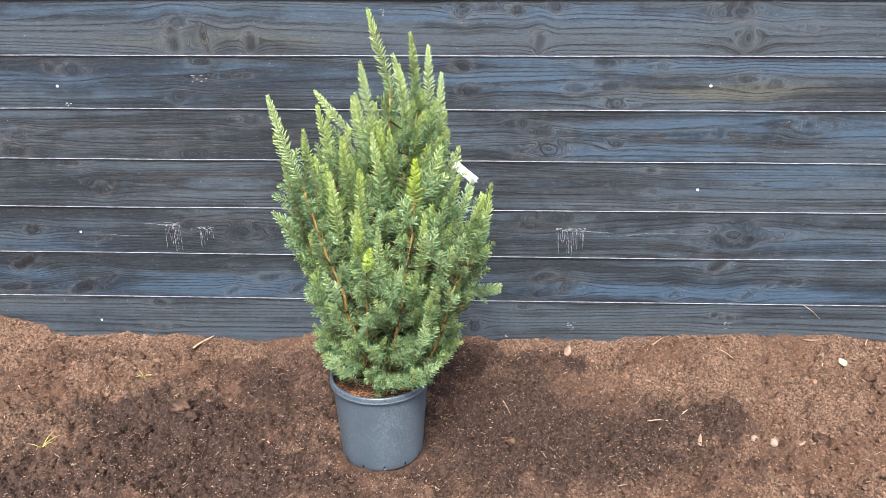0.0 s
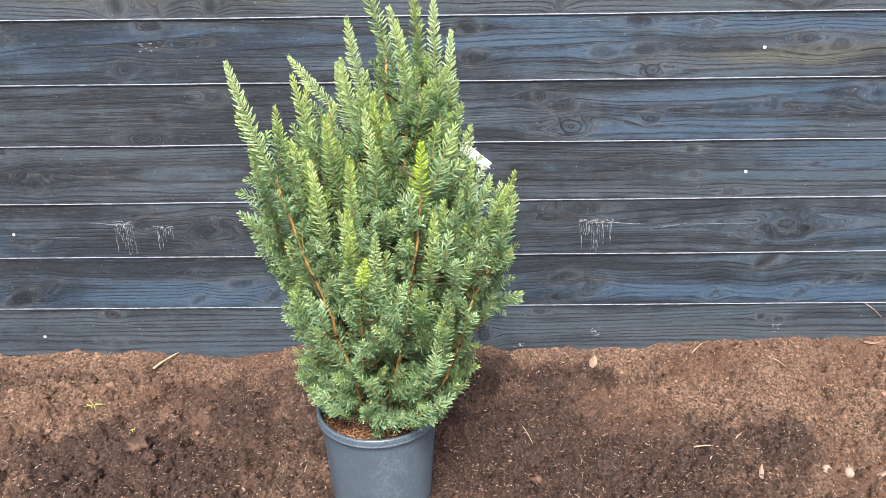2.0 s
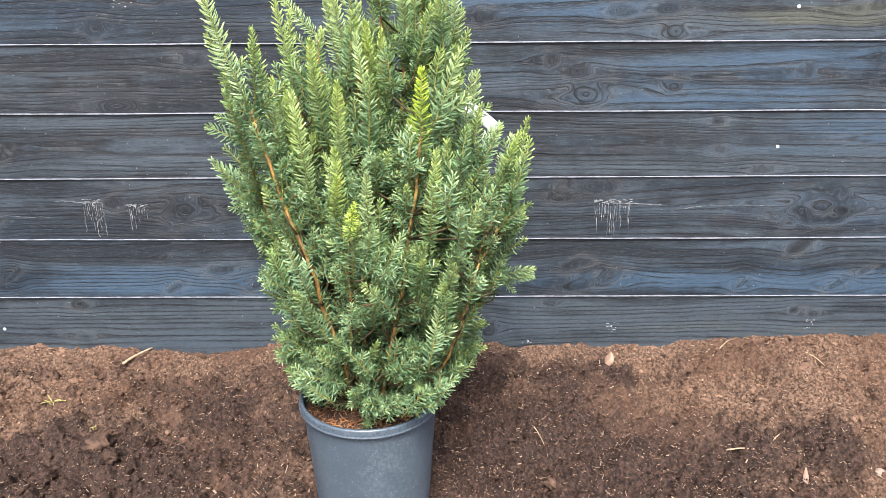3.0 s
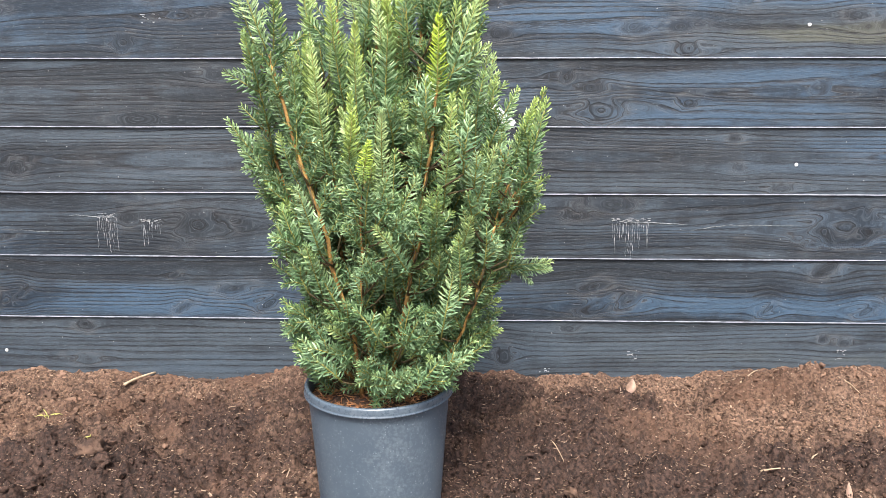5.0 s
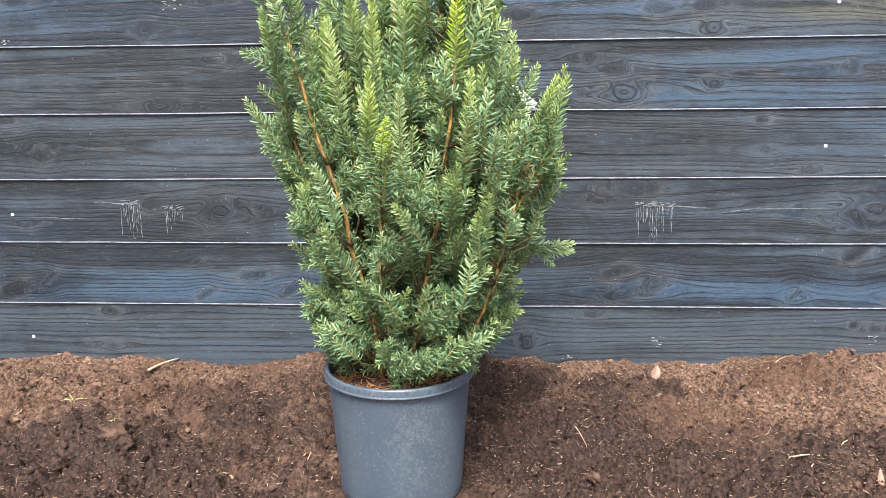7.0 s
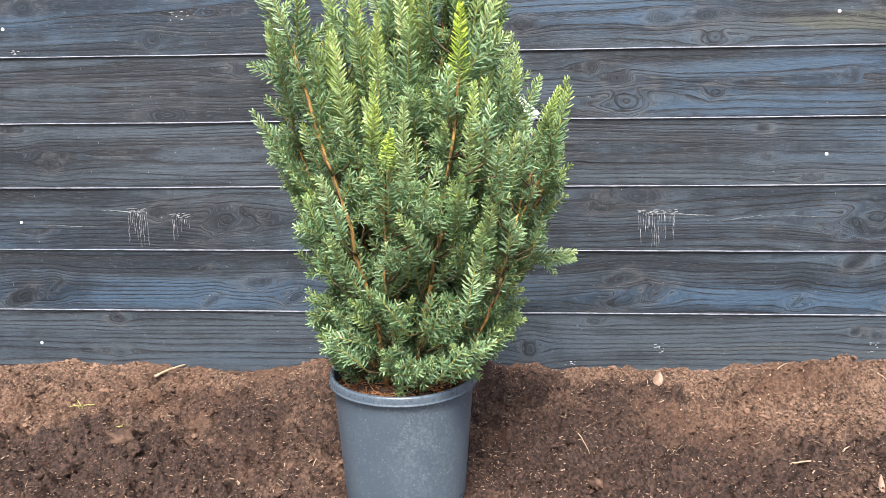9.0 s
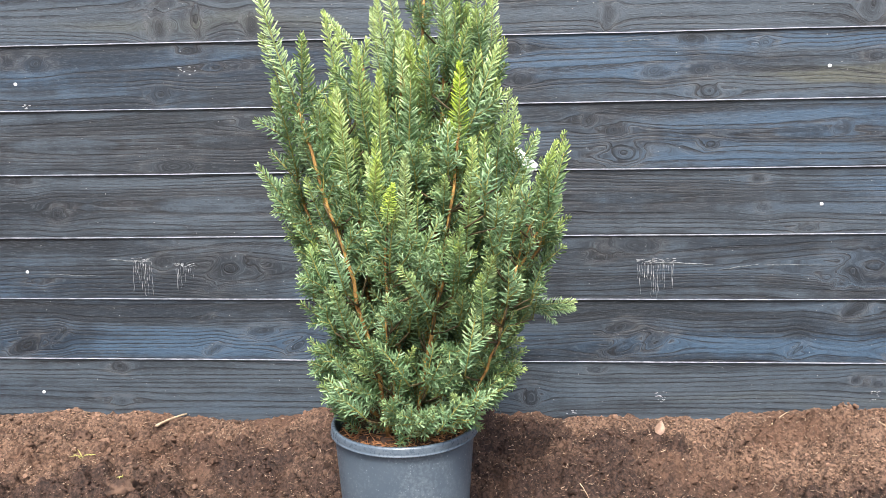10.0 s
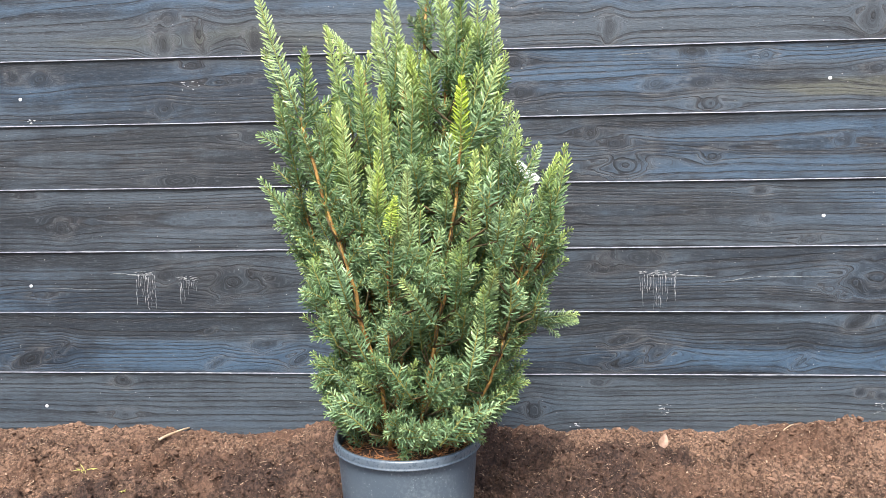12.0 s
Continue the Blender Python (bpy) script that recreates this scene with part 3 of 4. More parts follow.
def build_pot_soil():
    hp = Heap()
    r, z0 = R_TOP - 0.006, POT_TOP - 0.028
    rings, segs = 14, 60
    vs, fs = [], []
    for i in range(rings + 1):
        for k in range(segs):
            a, q = 2 * math.pi * k / segs, r * i / rings
            x, y = q * math.cos(a), q * math.sin(a)
            vs.append((x, y, 0.012 * float(fbm(x * 40, y * 40, 4, 3)) + 0.012 * (1 - (i / rings) ** 2)))
    for i in range(rings):
        for k in range(segs):
            a, b = i * segs + k, i * segs + (k + 1) % segs
            fs.append((a, b, b + segs, a + segs))
    hp.add(vs, fs, 0, 0.15)
    rnd = random.Random(12)
    for _ in range(900):
        a, q = rnd.uniform(0, 6.283), r * math.sqrt(rnd.random()) * 0.97
        x, y = q * math.cos(a), q * math.sin(a)
        z = 0.012 * float(fbm(x * 40, y * 40, 4, 3)) + 0.012 * (1 - (q / r) ** 2)
        d = Vector((rnd.gauss(0, 1), rnd.gauss(0, 1), rnd.gauss(0, 0.35))).normalized() * rnd.uniform(0.004, 0.011)
        p = Vector((x, y, z + 0.003))
        v, f = tube([p - d, p + d], [0.0010, 0.0007], 3)
        hp.add(v, f, 1, 0)
    ob = new("potting_soil", hp.mesh("potting_soil", [CRUMB, NEEDLE_LITTER], "damp"))
    ob.location = (POT_AT[0], POT_AT[1], z0)
    tagged(ob, "brown potting soil strewn with dry orange needles", "soil")


NEEDLE_LITTER = plain("dry_needle_litter", (0.26, 0.11, 0.045), (0.46, 0.23, 0.10), 30, 0.8)
build_pot_soil()

# ---- yew shrub ----
AX = Vector((POT_AT[0], POT_AT[1], 0))


def needles(heap, axis, length, start, rnd, nl, flat, step=0.0015, age0=0.0, age1=1.0, wide=0.0027):
    """Needles along a shoot: axis(s) gives place, direction and a side vector."""
    n = max(6, int((length - start) / step))
    ang = rnd.uniform(0, 6.28)
    for i in range(n):
        t = (i + 0.5) / n
        s = start + (length - start) * t
        p, d, u = axis(s / length)
        w = d.cross(u)
        ang += 2.39996
        a = ang
        if flat:
            c, sn = math.cos(a), math.sin(a)
            a = math.atan2(sn * (1 - flat), c)
        side = u * math.cos(a) + w * math.sin(a)
        open_ = radians((66 - 30 * t ** 4) * rnd.uniform(0.72, 1.2))
        ln = nl * (0.72 + 0.5 * math.sin(math.pi * min(1, 0.15 + t * 0.80))) * (1 - 0.35 * t ** 4) * rnd.uniform(0.85, 1.08) * 0.88
        g = d * math.cos(open_) + side * math.sin(open_)
        b = side * math.cos(open_) - d * math.sin(open_)
        tw = rnd.gauss(0, 0.5)
        b = b * math.cos(tw) + g.cross(b) * math.sin(tw)
        tipdir = (g + d * 0.28).normalized()
        hw = wide * 0.5 * rnd.uniform(0.85, 1.15)
        m = p + g * ln * 0.5
        e = p + g * ln * 0.5 + tipdir * ln * 0.5
        k = age0 + (age1 - age0) * t ** 1.6
        q = p + g * ln * 0.5 + tipdir * ln * 0.36
        c = g.cross(b) * hw * (0.55 if g.cross(b).dot(d) > 0 else -0.55)
        heap.add([p - b * hw * 0.5, p + b * hw * 0.5, m - b * hw, m + c, m + b * hw, q - b * hw * 0.85, q + c * 0.8, q + b * hw * 0.85, e],
                 [(0, 1, 3), (0, 3, 2), (1, 4, 3), (2, 3, 6, 5), (3, 4, 7, 6), (5, 6, 8), (6, 7, 8)], 0,
                 [k * 0.75, k * 0.75, k, k, k, k + 0.1, k + 0.1, k + 0.1, k + 0.12])


def shoot_mesh(length, nl, flat, seed, sides=0, fresh=1.0, grey=0.0, step=0.0015):
    """A shoot along +z with a little bend, with side twigs; origin at its foot."""
    rnd = random.Random(seed)
    hp = Heap()
    bx, by = rnd.uniform(-0.12, 0.12), rnd.uniform(-0.12, 0.12)

    def axis_of(o, d0, u0, ln, cx, cy):
        w0 = d0.cross(u0)
        def axis(t):
            p = o + d0 * (ln * t) + (u0 * cx + w0 * cy) * ln * t * t
            d = (d0 + (u0 * cx + w0 * cy) * 2 * t).normalized()
            return p, d, (u0 - d * u0.dot(d)).normalized()
        return axis
    main = axis_of(Vector((0, 0, 0)), Vector((0, 0, 1)), Vector((1, 0, 0)), length, bx, by)
    needles(hp, main, length, length * 0.06, rnd, nl, flat, step, age0=grey, age1=fresh)
    pts = [main(t)[0] for t in (0, 0.33, 0.66, 0.97)]
    v, f = tube(pts, [0.0017, 0.0014, 0.0011, 0.0006], 5)
    hp.add(v, f, 1, [0] * 10 + [0.5] * 10)
    for i in range(sides):
        t = 0.12 + 0.55 * (i + rnd.random() * 0.6) / sides
        p, d, u = main(t)
        a = rnd.uniform(0, 6.28)
        sd = (u * math.cos(a) + d.cross(u) * math.sin(a))
        dd = (d * 0.75 + sd * 0.75).normalized()
        ln = length * rnd.uniform(0.28, 0.5) * (1.1 - 0.5 * t)
        sub = axis_of(p, dd, dd.orthogonal().normalized(), ln, rnd.uniform(-.15, .15), 0.1)
        needles(hp, sub, ln, 0.004, rnd, nl * 0.85, flat * 0.5, step, age0=0.05, age1=fresh * 0.9)
        v, f = tube([sub(0)[0], sub(0.5)[0], sub(0.97)[0]], [0.0014, 0.0011, 0.0006], 4)
        hp.add(v, f, 1, 0.3)
    return hp


LEADER = [shoot_mesh(0.24, 0.0225, 0.22, 100 + i, 0, 1.15, 0.45, 0.00112) for i in range(4)]
MEDIUM = [shoot_mesh(0.15, 0.0215, 0.22, 200 + i, 1, 0.90, 0.15, 0.0014) for i in range(6)]
TUFT = [shoot_mesh(0.085, 0.0205, 0.08, 300 + i, 3, 0.70, 0.04, 0.0018) for i in range(6)]
SHOOTS = {}
for key, hs, ln in (("leader", LEADER, 0.24), ("medium", MEDIUM, 0.15), ("tuft", TUFT, 0.085)):
    SHOOTS[key] = [(h, h.mesh("shoot", [PALE_NEEDLE if key == "tuft" or (key == "medium" and i % 2) else NEEDLE, YOUNG]), ln) for i, h in enumerate(hs)]

SHOOTS["fresh"] = [(h, h.mesh("shoot", [FRESH, YOUNG]), 0.24) for h in [shoot_mesh(0.24, 0.024, 0.35, 400 + i, 0, 1.5, 0.45, 0.0013) for i in range(2)]]

# crown: heights, middle line, half width
CZ = [0.20, 0.27, 0.36, 0.44, 0.58, 0.67, 0.80, 0.90, 0.97, 1.04, 1.12]
CX = [-0.085, -0.060, -0.060, -0.060, -0.050, -0.042, -0.062, -0.050, -0.022, 0.008, 0.01]
CR = [0.130, 0.185, 0.208, 0.225, 0.246, 0.260, 0.245, 0.195, 0.150, 0.095, 0.045]

shrub = empty("yew_shrub", (POT_AT[0], POT_AT[1], POT_TOP - 0.03), "bushy upright green yew with yellow-green tips, in a pot", "shrub")
SH = Vector(shrub.location)
rest, twigs = Heap(), Heap()
placed = []


def put_shoot(foot, tip, kind, rnd, roll=None):
    placed.append((Vector(foot), Vector(tip), kind, rnd.randrange(6), rnd.uniform(0, 6.283) if roll is None else roll))


rnd = random.Random(7)
# long top shoots: tip x y z, foot x y z
TOPS = [
    (-0.090, 2.33, 1.212, -0.015, 2.36, 0.98), (0.027, 2.40, 1.160, 0.030, 2.41, 0.93), (0.060, 2.43, 1.122, 0.058, 2.42, 0.90),
    (-0.138, 2.36, 1.013, -0.085, 2.37, 0.83), (-0.060, 2.40, 1.015, -0.055, 2.40, 0.83), (-0.077, 2.28, 0.933, -0.050, 2.30, 0.74), (-0.200, 2.33, 0.991, -0.185, 2.34, 0.78),
    (-0.251, 2.27, 0.941, -0.220, 2.30, 0.76), (-0.003, 2.38, 1.110, 0.005, 2.38, 0.90), (-0.110, 2.20, 0.870, -0.095, 2.23, 0.67), (-0.308, 2.30, 0.869, -0.27, 2.31, 0.70),
    (0.096, 2.40, 1.058, 0.080, 2.40, 0.84), (-0.125, 2.38, 1.088, -0.075, 2.39, 0.90), (-0.250, 2.44, 1.000, -0.140, 2.42, 0.90),
    (-0.318, 2.22, 1.030, -0.237, 2.213, 0.825), (-0.205, 2.36, 0.966, -0.195, 2.36, 0.76), (0.000, 2.38, 1.085, 0.010, 2.38, 0.88),
    (-0.150, 2.40, 1.000, -0.110, 2.40, 0.83), (0.035, 2.228, 0.884, 0.028, 2.262, 0.69), (0.090, 2.47, 0.930, 0.075, 2.46, 0.74),
]
# side sprays
SIDES = [
    (-0.352, 2.33, 0.712, -0.262, 2.36, 0.60), (-0.347, 2.35, 0.690, -0.240, 2.37, 0.58), (-0.310, 2.36, 0.680, -0.245, 2.36, 0.58),
    (-0.318, 2.33, 0.668, -0.262, 2.34, 0.60), (-0.290, 2.33, 0.690, -0.250, 2.34, 0.60), (-0.285, 2.31, 0.640, -0.235, 2.33, 0.57), (-0.262, 2.30, 0.610, -0.215, 2.32, 0.54),
    (0.262, 2.545, 0.412, 0.165, 2.51, 0.405), (0.258, 2.54, 0.402, 0.175, 2.52, 0.400),
    (0.220, 2.29, 0.748, 0.170, 2.31, 0.58), (0.215, 2.36, 0.70, 0.180, 2.36, 0.56), (0.260, 2.55, 0.407, 0.140, 2.50, 0.415),
    (-0.075, 2.13, 0.690, -0.082, 2.155, 0.625), (-0.085, 2.15, 0.655, -0.085, 2.20, 0.52), (0.125, 2.42, 0.27, 0.06, 2.40, 0.30), (0.15, 2.36, 0.315, 0.06, 2.36, 0.31), (-0.285, 2.30, 0.86, -0.25, 2.31, 0.72), (0.168, 2.700, 0.705, 0.120, 2.650, 0.58), (0.20, 2.52, 0.66, 0.15, 2.50, 0.52), (0.222, 2.42, 0.77, 0.190, 2.42, 0.63), (0.116, 2.43, 0.850, 0.100, 2.43, 0.69), (0.212, 2.46, 0.725, 0.175, 2.45, 0.59),
    (0.150, 2.524, 0.835, 0.105, 2.50, 0.69), (0.135, 2.40, 0.800, 0.100, 2.41, 0.66), (0.165, 2.43, 0.760, 0.125, 2.43, 0.62), (0.190, 2.37, 0.735, 0.160, 2.37, 0.60), (-0.19, 2.17, 0.62, -0.16, 2.20, 0.50), (0.03, 2.16, 0.62, 0.02, 2.20, 0.50),
    (-0.290, 2.24, 0.940, -0.262, 2.26, 0.81), (-0.215, 2.20, 0.930, -0.240, 2.25, 0.79), (-0.270, 2.22, 0.86, -0.255, 2.27, 0.70),
]
for row in TOPS:
    put_shoot(row[3:], row[:3], "fresh" if row[0] == 0.035 else "leader", rnd)
for row in SIDES:
    put_shoot(row[3:], row[:3], "fresh" if row[0] == -0.075 else "tuft" if row[0] < -0.255 and row[2] < 0.70 else "medium", rnd)
# more upright plumes in the upper crown
for i in range(44):
    z = rnd.uniform(0.72, 0.98)
    R, a, f = float(np.interp(z, CZ, CR)), rnd.uniform(0, 6.283), rnd.random() ** 0.5
    tip = Vector((float(np.interp(z, CZ, CX)) + R * f * math.cos(a), AX.y + 0.9 * R * f * math.sin(a), z))
    if 0.12 < tip.x < 0.195 and tip.y > 2.40 and tip.z < 0.93 or tip.x < -0.265:
        continue
    put_shoot(tip - Vector((0.05 * math.cos(a) + rnd.gauss(0, 0.012), 0.05 * math.sin(a) + rnd.gauss(0, 0.012), rnd.uniform(0.15, 0.22))), tip, "leader", rnd)
# a dense sheaf round the tallest leaders
for i in range(20):
    x, y, z = rnd.uniform(-0.05, 0.10), rnd.uniform(2.33, 2.45), rnd.uniform(0.90, 1.06)
    put_shoot((x * 0.9, y, z - rnd.uniform(0.10, 0.15)), (x + rnd.gauss(0, 0.012), y - 0.01, z), "medium", rnd)
# the rest of the crown
for i in range(790):
    z = rnd.choice((rnd.uniform(0.205, 0.98), rnd.uniform(0.205, 0.60), rnd.uniform(0.28, 0.80)))
    a = rnd.uniform(0, 6.283)
    f = 1 - 0.65 * rnd.random() ** 1.7
    R = float(np.interp(z, CZ, CR))
    clump = float(vnoise(a * 3.4 + 40, z * 11, 71))
    R *= 0.99 + 0.30 * clump
    if clump < -0.12:
        f *= 0.78
    cx = float(np.interp(z, CZ, CX))
    tip = Vector((cx + R * f * math.cos(a), AX.y + 0.9 * R * f * math.sin(a), z))
    up = float(np.interp(z, [0.2, 0.3, 0.5, 0.7, 1.0], [18, 34, 56, 70, 82])) + rnd.gauss(0, 13)
    az = a + rnd.gauss(0, 0.5)
    d = Vector((math.cos(az) * math.cos(radians(up)), math.sin(az) * math.cos(radians(up)), math.sin(radians(up))))
    kind = "tuft" if rnd.random() < float(np.interp(z, [0.3, 0.55, 0.9], [0.95, 0.55, 0.15])) else "medium"
    ln = {"tuft": 0.075, "medium": 0.135}[kind] * rnd.uniform(0.75, 1.2)
    if z > 0.82 and kind == "medium":
        ln *= 1.15
    foot = tip - d * ln
    if z > 0.88 and i % 2:
        continue
    if foot.z < 0.195 or (tip.z < 0.215 and tip.y > AX.y):
        continue
    # the label hangs in the open
    if 0.125 < tip.x < 0.185 and tip.y > 2.42 and 0.70 < tip.z < 0.92:
        continue
    # open air beside the tall outer shoot
    if tip.x < -0.262 and 0.70 < tip.z < 0.94:
        continue
    # gaps where bare stems show
    if tip.y < 2.25 and (-0.045 < tip.x < 0.020 and 0.43 < tip.z < 0.53 or 0.070 < tip.x < 0.115 and 0.31 < tip.z < 0.40):
        continue
    put_shoot(foot, tip, kind, rnd)

def curve(a, b, c, d, n=10):
    a, b, c, d = Vector(a), Vector(b), Vector(c), Vector(d)
    out = []
    for i in range(n + 1):
        t = i / n
        out.append(a * (1 - t) ** 3 + b * 3 * t * (1 - t) ** 2 + c * 3 * t * t * (1 - t) + d * t ** 3)
    return out


STEMS, STEM_OBS = [], []
for i, row in enumerate(TOPS + SIDES[:3] + SIDES[9:11]):
    end = Vector(row[3:]) + (Vector(row[:3]) - Vector(row[3:])) * 0.2
    a = rnd.uniform(0, 6.283)
    out = Vector((end.x - AX.x, end.y - AX.y, 0))
    if row[0] == -0.318 and row[2] > 1:      # borne by the bare outer stem below
        continue
    foot = Vector((AX.x, AX.y, 0.185)) + out * 0.18 + Vector((math.cos(a), math.sin(a), 0)) * 0.012
    pts = curve(foot, foot + out * 0.25 + Vector((0, 0, 0.18)), Vector((end.x, end.y, end.z * 0.6 + 0.08)) - out * 0.28, end, 14)
    n = len(pts)
    pts = [p + Vector((rnd.gauss(0, 0.0025), rnd.gauss(0, 0.0025), 0)) for p in pts]
    STEMS.append(pts)
    v, f = tube([p - SH for p in pts], [0.0056 - 0.0036 * k / (n - 1) for k in range(n)], 8)
    STEM_OBS.append(child("stem", mesh_of("stem", v, f, [BARK]), shrub, "orange-brown woody stem"))
# stems that show bare through the leaves in front
BARE = [curve((-0.06, 2.33, 0.185), (-0.03, 2.25, 0.40), (0.020, 2.245, 0.62), (0.035, 2.255, 0.80), 14),
        curve((-0.11, 2.33, 0.185), (-0.115, 2.24, 0.40), (-0.190, 2.200, 0.65), (-0.237, 2.213, 0.825), 14),
        curve((-0.095, 2.33, 0.185), (-0.10, 2.24, 0.38), (-0.095, 2.195, 0.48), (-0.084, 2.180, 0.63), 14),
        curve((0.0, 2.36, 0.185), (0.05, 2.34, 0.32), (0.12, 2.315, 0.50), (0.165, 2.315, 0.63), 14),
        curve((-0.02, 2.35, 0.185), (0.04, 2.31, 0.28), (0.095, 2.262, 0.34), (0.128, 2.27, 0.54), 14)]
for pts in BARE:
    thick = 0.0036 if pts in BARE[2:] else 0.0048
    v, f = tube([p - SH + Vector((rnd.gauss(0, 0.0024), rnd.gauss(0, 0.0024), 0)) for p in pts], [thick * (1 - 0.5 * k / 14) for k in range(15)], 8)
    STEM_OBS.append(child("stem", mesh_of("stem", v, f, [BARK]), shrub, "orange-brown woody stem"))


# short sprigs along the stems; those on the bare ones stand to the sides
for pts in STEMS:
    for k in (3, 4, 5, 6, 7, 8, 9, 10, 10, 11, 11, 12, 12, 13, 13):
        p = pts[k]
        a = math.atan2(p.y - AX.y, p.x - AX.x) + rnd.gauss(0, 0.9)
        put_shoot(p, p + Vector((math.cos(a) * rnd.uniform(0.03, 0.05), math.sin(a) * rnd.uniform(0.03, 0.05), rnd.uniform(0.030, 0.065))), "tuft", rnd)
STEMS += BARE
for pts in BARE:
    for k in (4, 5, 6, 7, 8, 8, 9, 10, 10, 11, 12, 12, 13):
        side = rnd.choice((-1, 1))
        p = pts[k]
        placed.append((p.copy(), p + Vector((side * rnd.uniform(0.012, 0.036), rnd.uniform(-0.012, 0.015), rnd.uniform(0.035, 0.060))), "tuft", rnd.randrange(6), rnd.uniform(0, 6.283)))


# the lengths of those stems that lie open: stem, from and to height
OPEN = [(BARE[0], 0.44, 0.53), (BARE[0], 0.63, 0.72), (BARE[1], 0.60, 0.74), (BARE[2], 0.52, 0.57), (BARE[3], 0.55, 0.60), (BARE[4], 0.34, 0.43)]


def hides_stem(tip):
    """Whether a shoot that ends here would cover an open length of stem."""
    if abs(tip.x - 0.034) < 0.026 and tip.y < 2.27 and 0.80 < tip.z < 0.93:     # the fresh yellow shoot stays in view
        return True
    return any(lo < q.z < hi and abs(tip.x - q.x) < 0.006 and -0.03 < tip.z - q.z < 0.04 and tip.y < q.y + 0.01 for pts, lo, hi in OPEN for q in pts)


fixed = len(TOPS) + len(SIDES)
placed = placed[:fixed] + [p for p in placed[fixed:] if not hides_stem(p[1]) and not hides_stem((p[0] + p[1]) * 0.5)]


def nearest_stem(p):
    return min(range(len(STEMS)), key=lambda j: min((q - p).length for q in STEMS[j]))


# the shoots on the side that shows best are parts of their own, the others one mesh
front = sorted(range(len(placed)), key=lambda i: (i >= len(TOPS) + len(SIDES), placed[i][1].y))[:290]
front = set(front)
for i, (foot, tip, kind, pick, roll) in enumerate(placed):
    hp, me, ln = SHOOTS[kind][pick % len(SHOOTS[kind])]
    d = tip - foot
    s = d.length / ln
    wide = (0.5 + 0.5 * s) * (0.92 if kind == "leader" else 1.0)
    dz = d.normalized()
    out = Vector((foot.x - AX.x, foot.y - AX.y - 0.10, 0.02))
    ny = (out - dz * out.dot(dz)).normalized() if out.length > 0.02 else dz.orthogonal().normalized()
    turn = Matrix((ny.cross(dz), ny, dz)).transposed().to_4x4()
    m = Matrix.Translation(foot - SH) @ turn @ Matrix.Rotation((roll - 3.14) * (0.22 if kind != "tuft" else 1.0), 4, "Z") @ Matrix.Diagonal((wide, wide, s, 1))
    if i in front:
        ob = child("shoot", me, STEM_OBS[nearest_stem(foot)])
        ob.matrix_basis = m
    else:
        M = np.array(m)
        off = rest.n
        v = np.concatenate(hp.v) @ M[:3, :3].T + M[:3, 3]
        rest.v.append(v)
        rest.f += [tuple(q + off for q in fc) for fc in hp.f]
        rest.s += hp.s
        rest.a.append(np.concatenate(hp.a))
        rest.n += len(v)
inner = child("foliage", rest.mesh("foliage", [NEEDLE, YOUNG]), shrub, "dense dark green inner foliage")
tagged(inner, kind="stuff")


allp = [p for s in STEMS for p in s]
for foot, tip, kind, pick, roll in placed[len(TOPS):]:
    best = min(allp, key=lambda p: (p - foot).length + 3.0 * max(0, p.z - foot.z + 0.02))
    mid = (best + foot) * 0.5 + Vector((0, 0, -0.003))
    v, f = tube([best - SH, mid - SH, foot - SH], [0.0021, 0.0018, 0.0015], 5)
    twigs.add(v, f, 0, 0)
tagged(child("branchwork", twigs.mesh("branchwork", [TWIG]), shrub, "thin brown side twigs"), kind="stuff")


# ---- plant label ----
def slab(w, h, t, bend, nx=12, ny=4):
    """A thin curved card in the x z plane, centred."""
    vs, fs = [], []
    for s in (-0.5, 0.5):
        for j in range(ny + 1):
            for i in range(nx + 1):
                x, z = w * (i / nx - 0.5), h * (j / ny - 0.5)
                vs.append((x, s * t + bend * (x / w * 2) ** 2, z))
    m = (nx + 1) * (ny + 1)
    for j in range(ny):
        for i in range(nx):
            a = j * (nx + 1) + i
            fs.append((a, a + 1, a + nx + 2, a + nx + 1))
            fs.append((m + a + nx + 1, m + a + nx + 2, m + a + 1, m + a))
    ring = [i for i in range(nx + 1)] + [(j + 1) * (nx + 1) - 1 for j in range(1, ny + 1)] + [ny * (nx + 1) + i for i in range(nx - 1, -1, -1)] + [j * (nx + 1) for j in range(ny - 1, 0, -1)]
    for k in range(len(ring)):
        a, b = ring[k], ring[(k + 1) % len(ring)]
        fs.append((b, a, a + m, b + m))
    return vs, fs


tag = empty("plant_label", (0.151, 2.700, 0.718), "white wrap-round plant label looped on a twig", "label")
tag.rotation_euler = (radians(-15), radians(38), radians(-8))
v, f = slab(0.085, 0.026, 0.0006, 0.012)
child("card", mesh_of("card", v, f, [PAPER]), tag)
loop = [Vector((0.04 + 0.007 * math.cos(q * math.pi / 5), 0.012 + 0.007 * math.sin(q * math.pi / 5), 0.0)) for q in range(11)]
v, f = tube(loop, [0.0014] * 11, 5)
child("loop", mesh_of("loop", v, f, [PAPER]), tag)


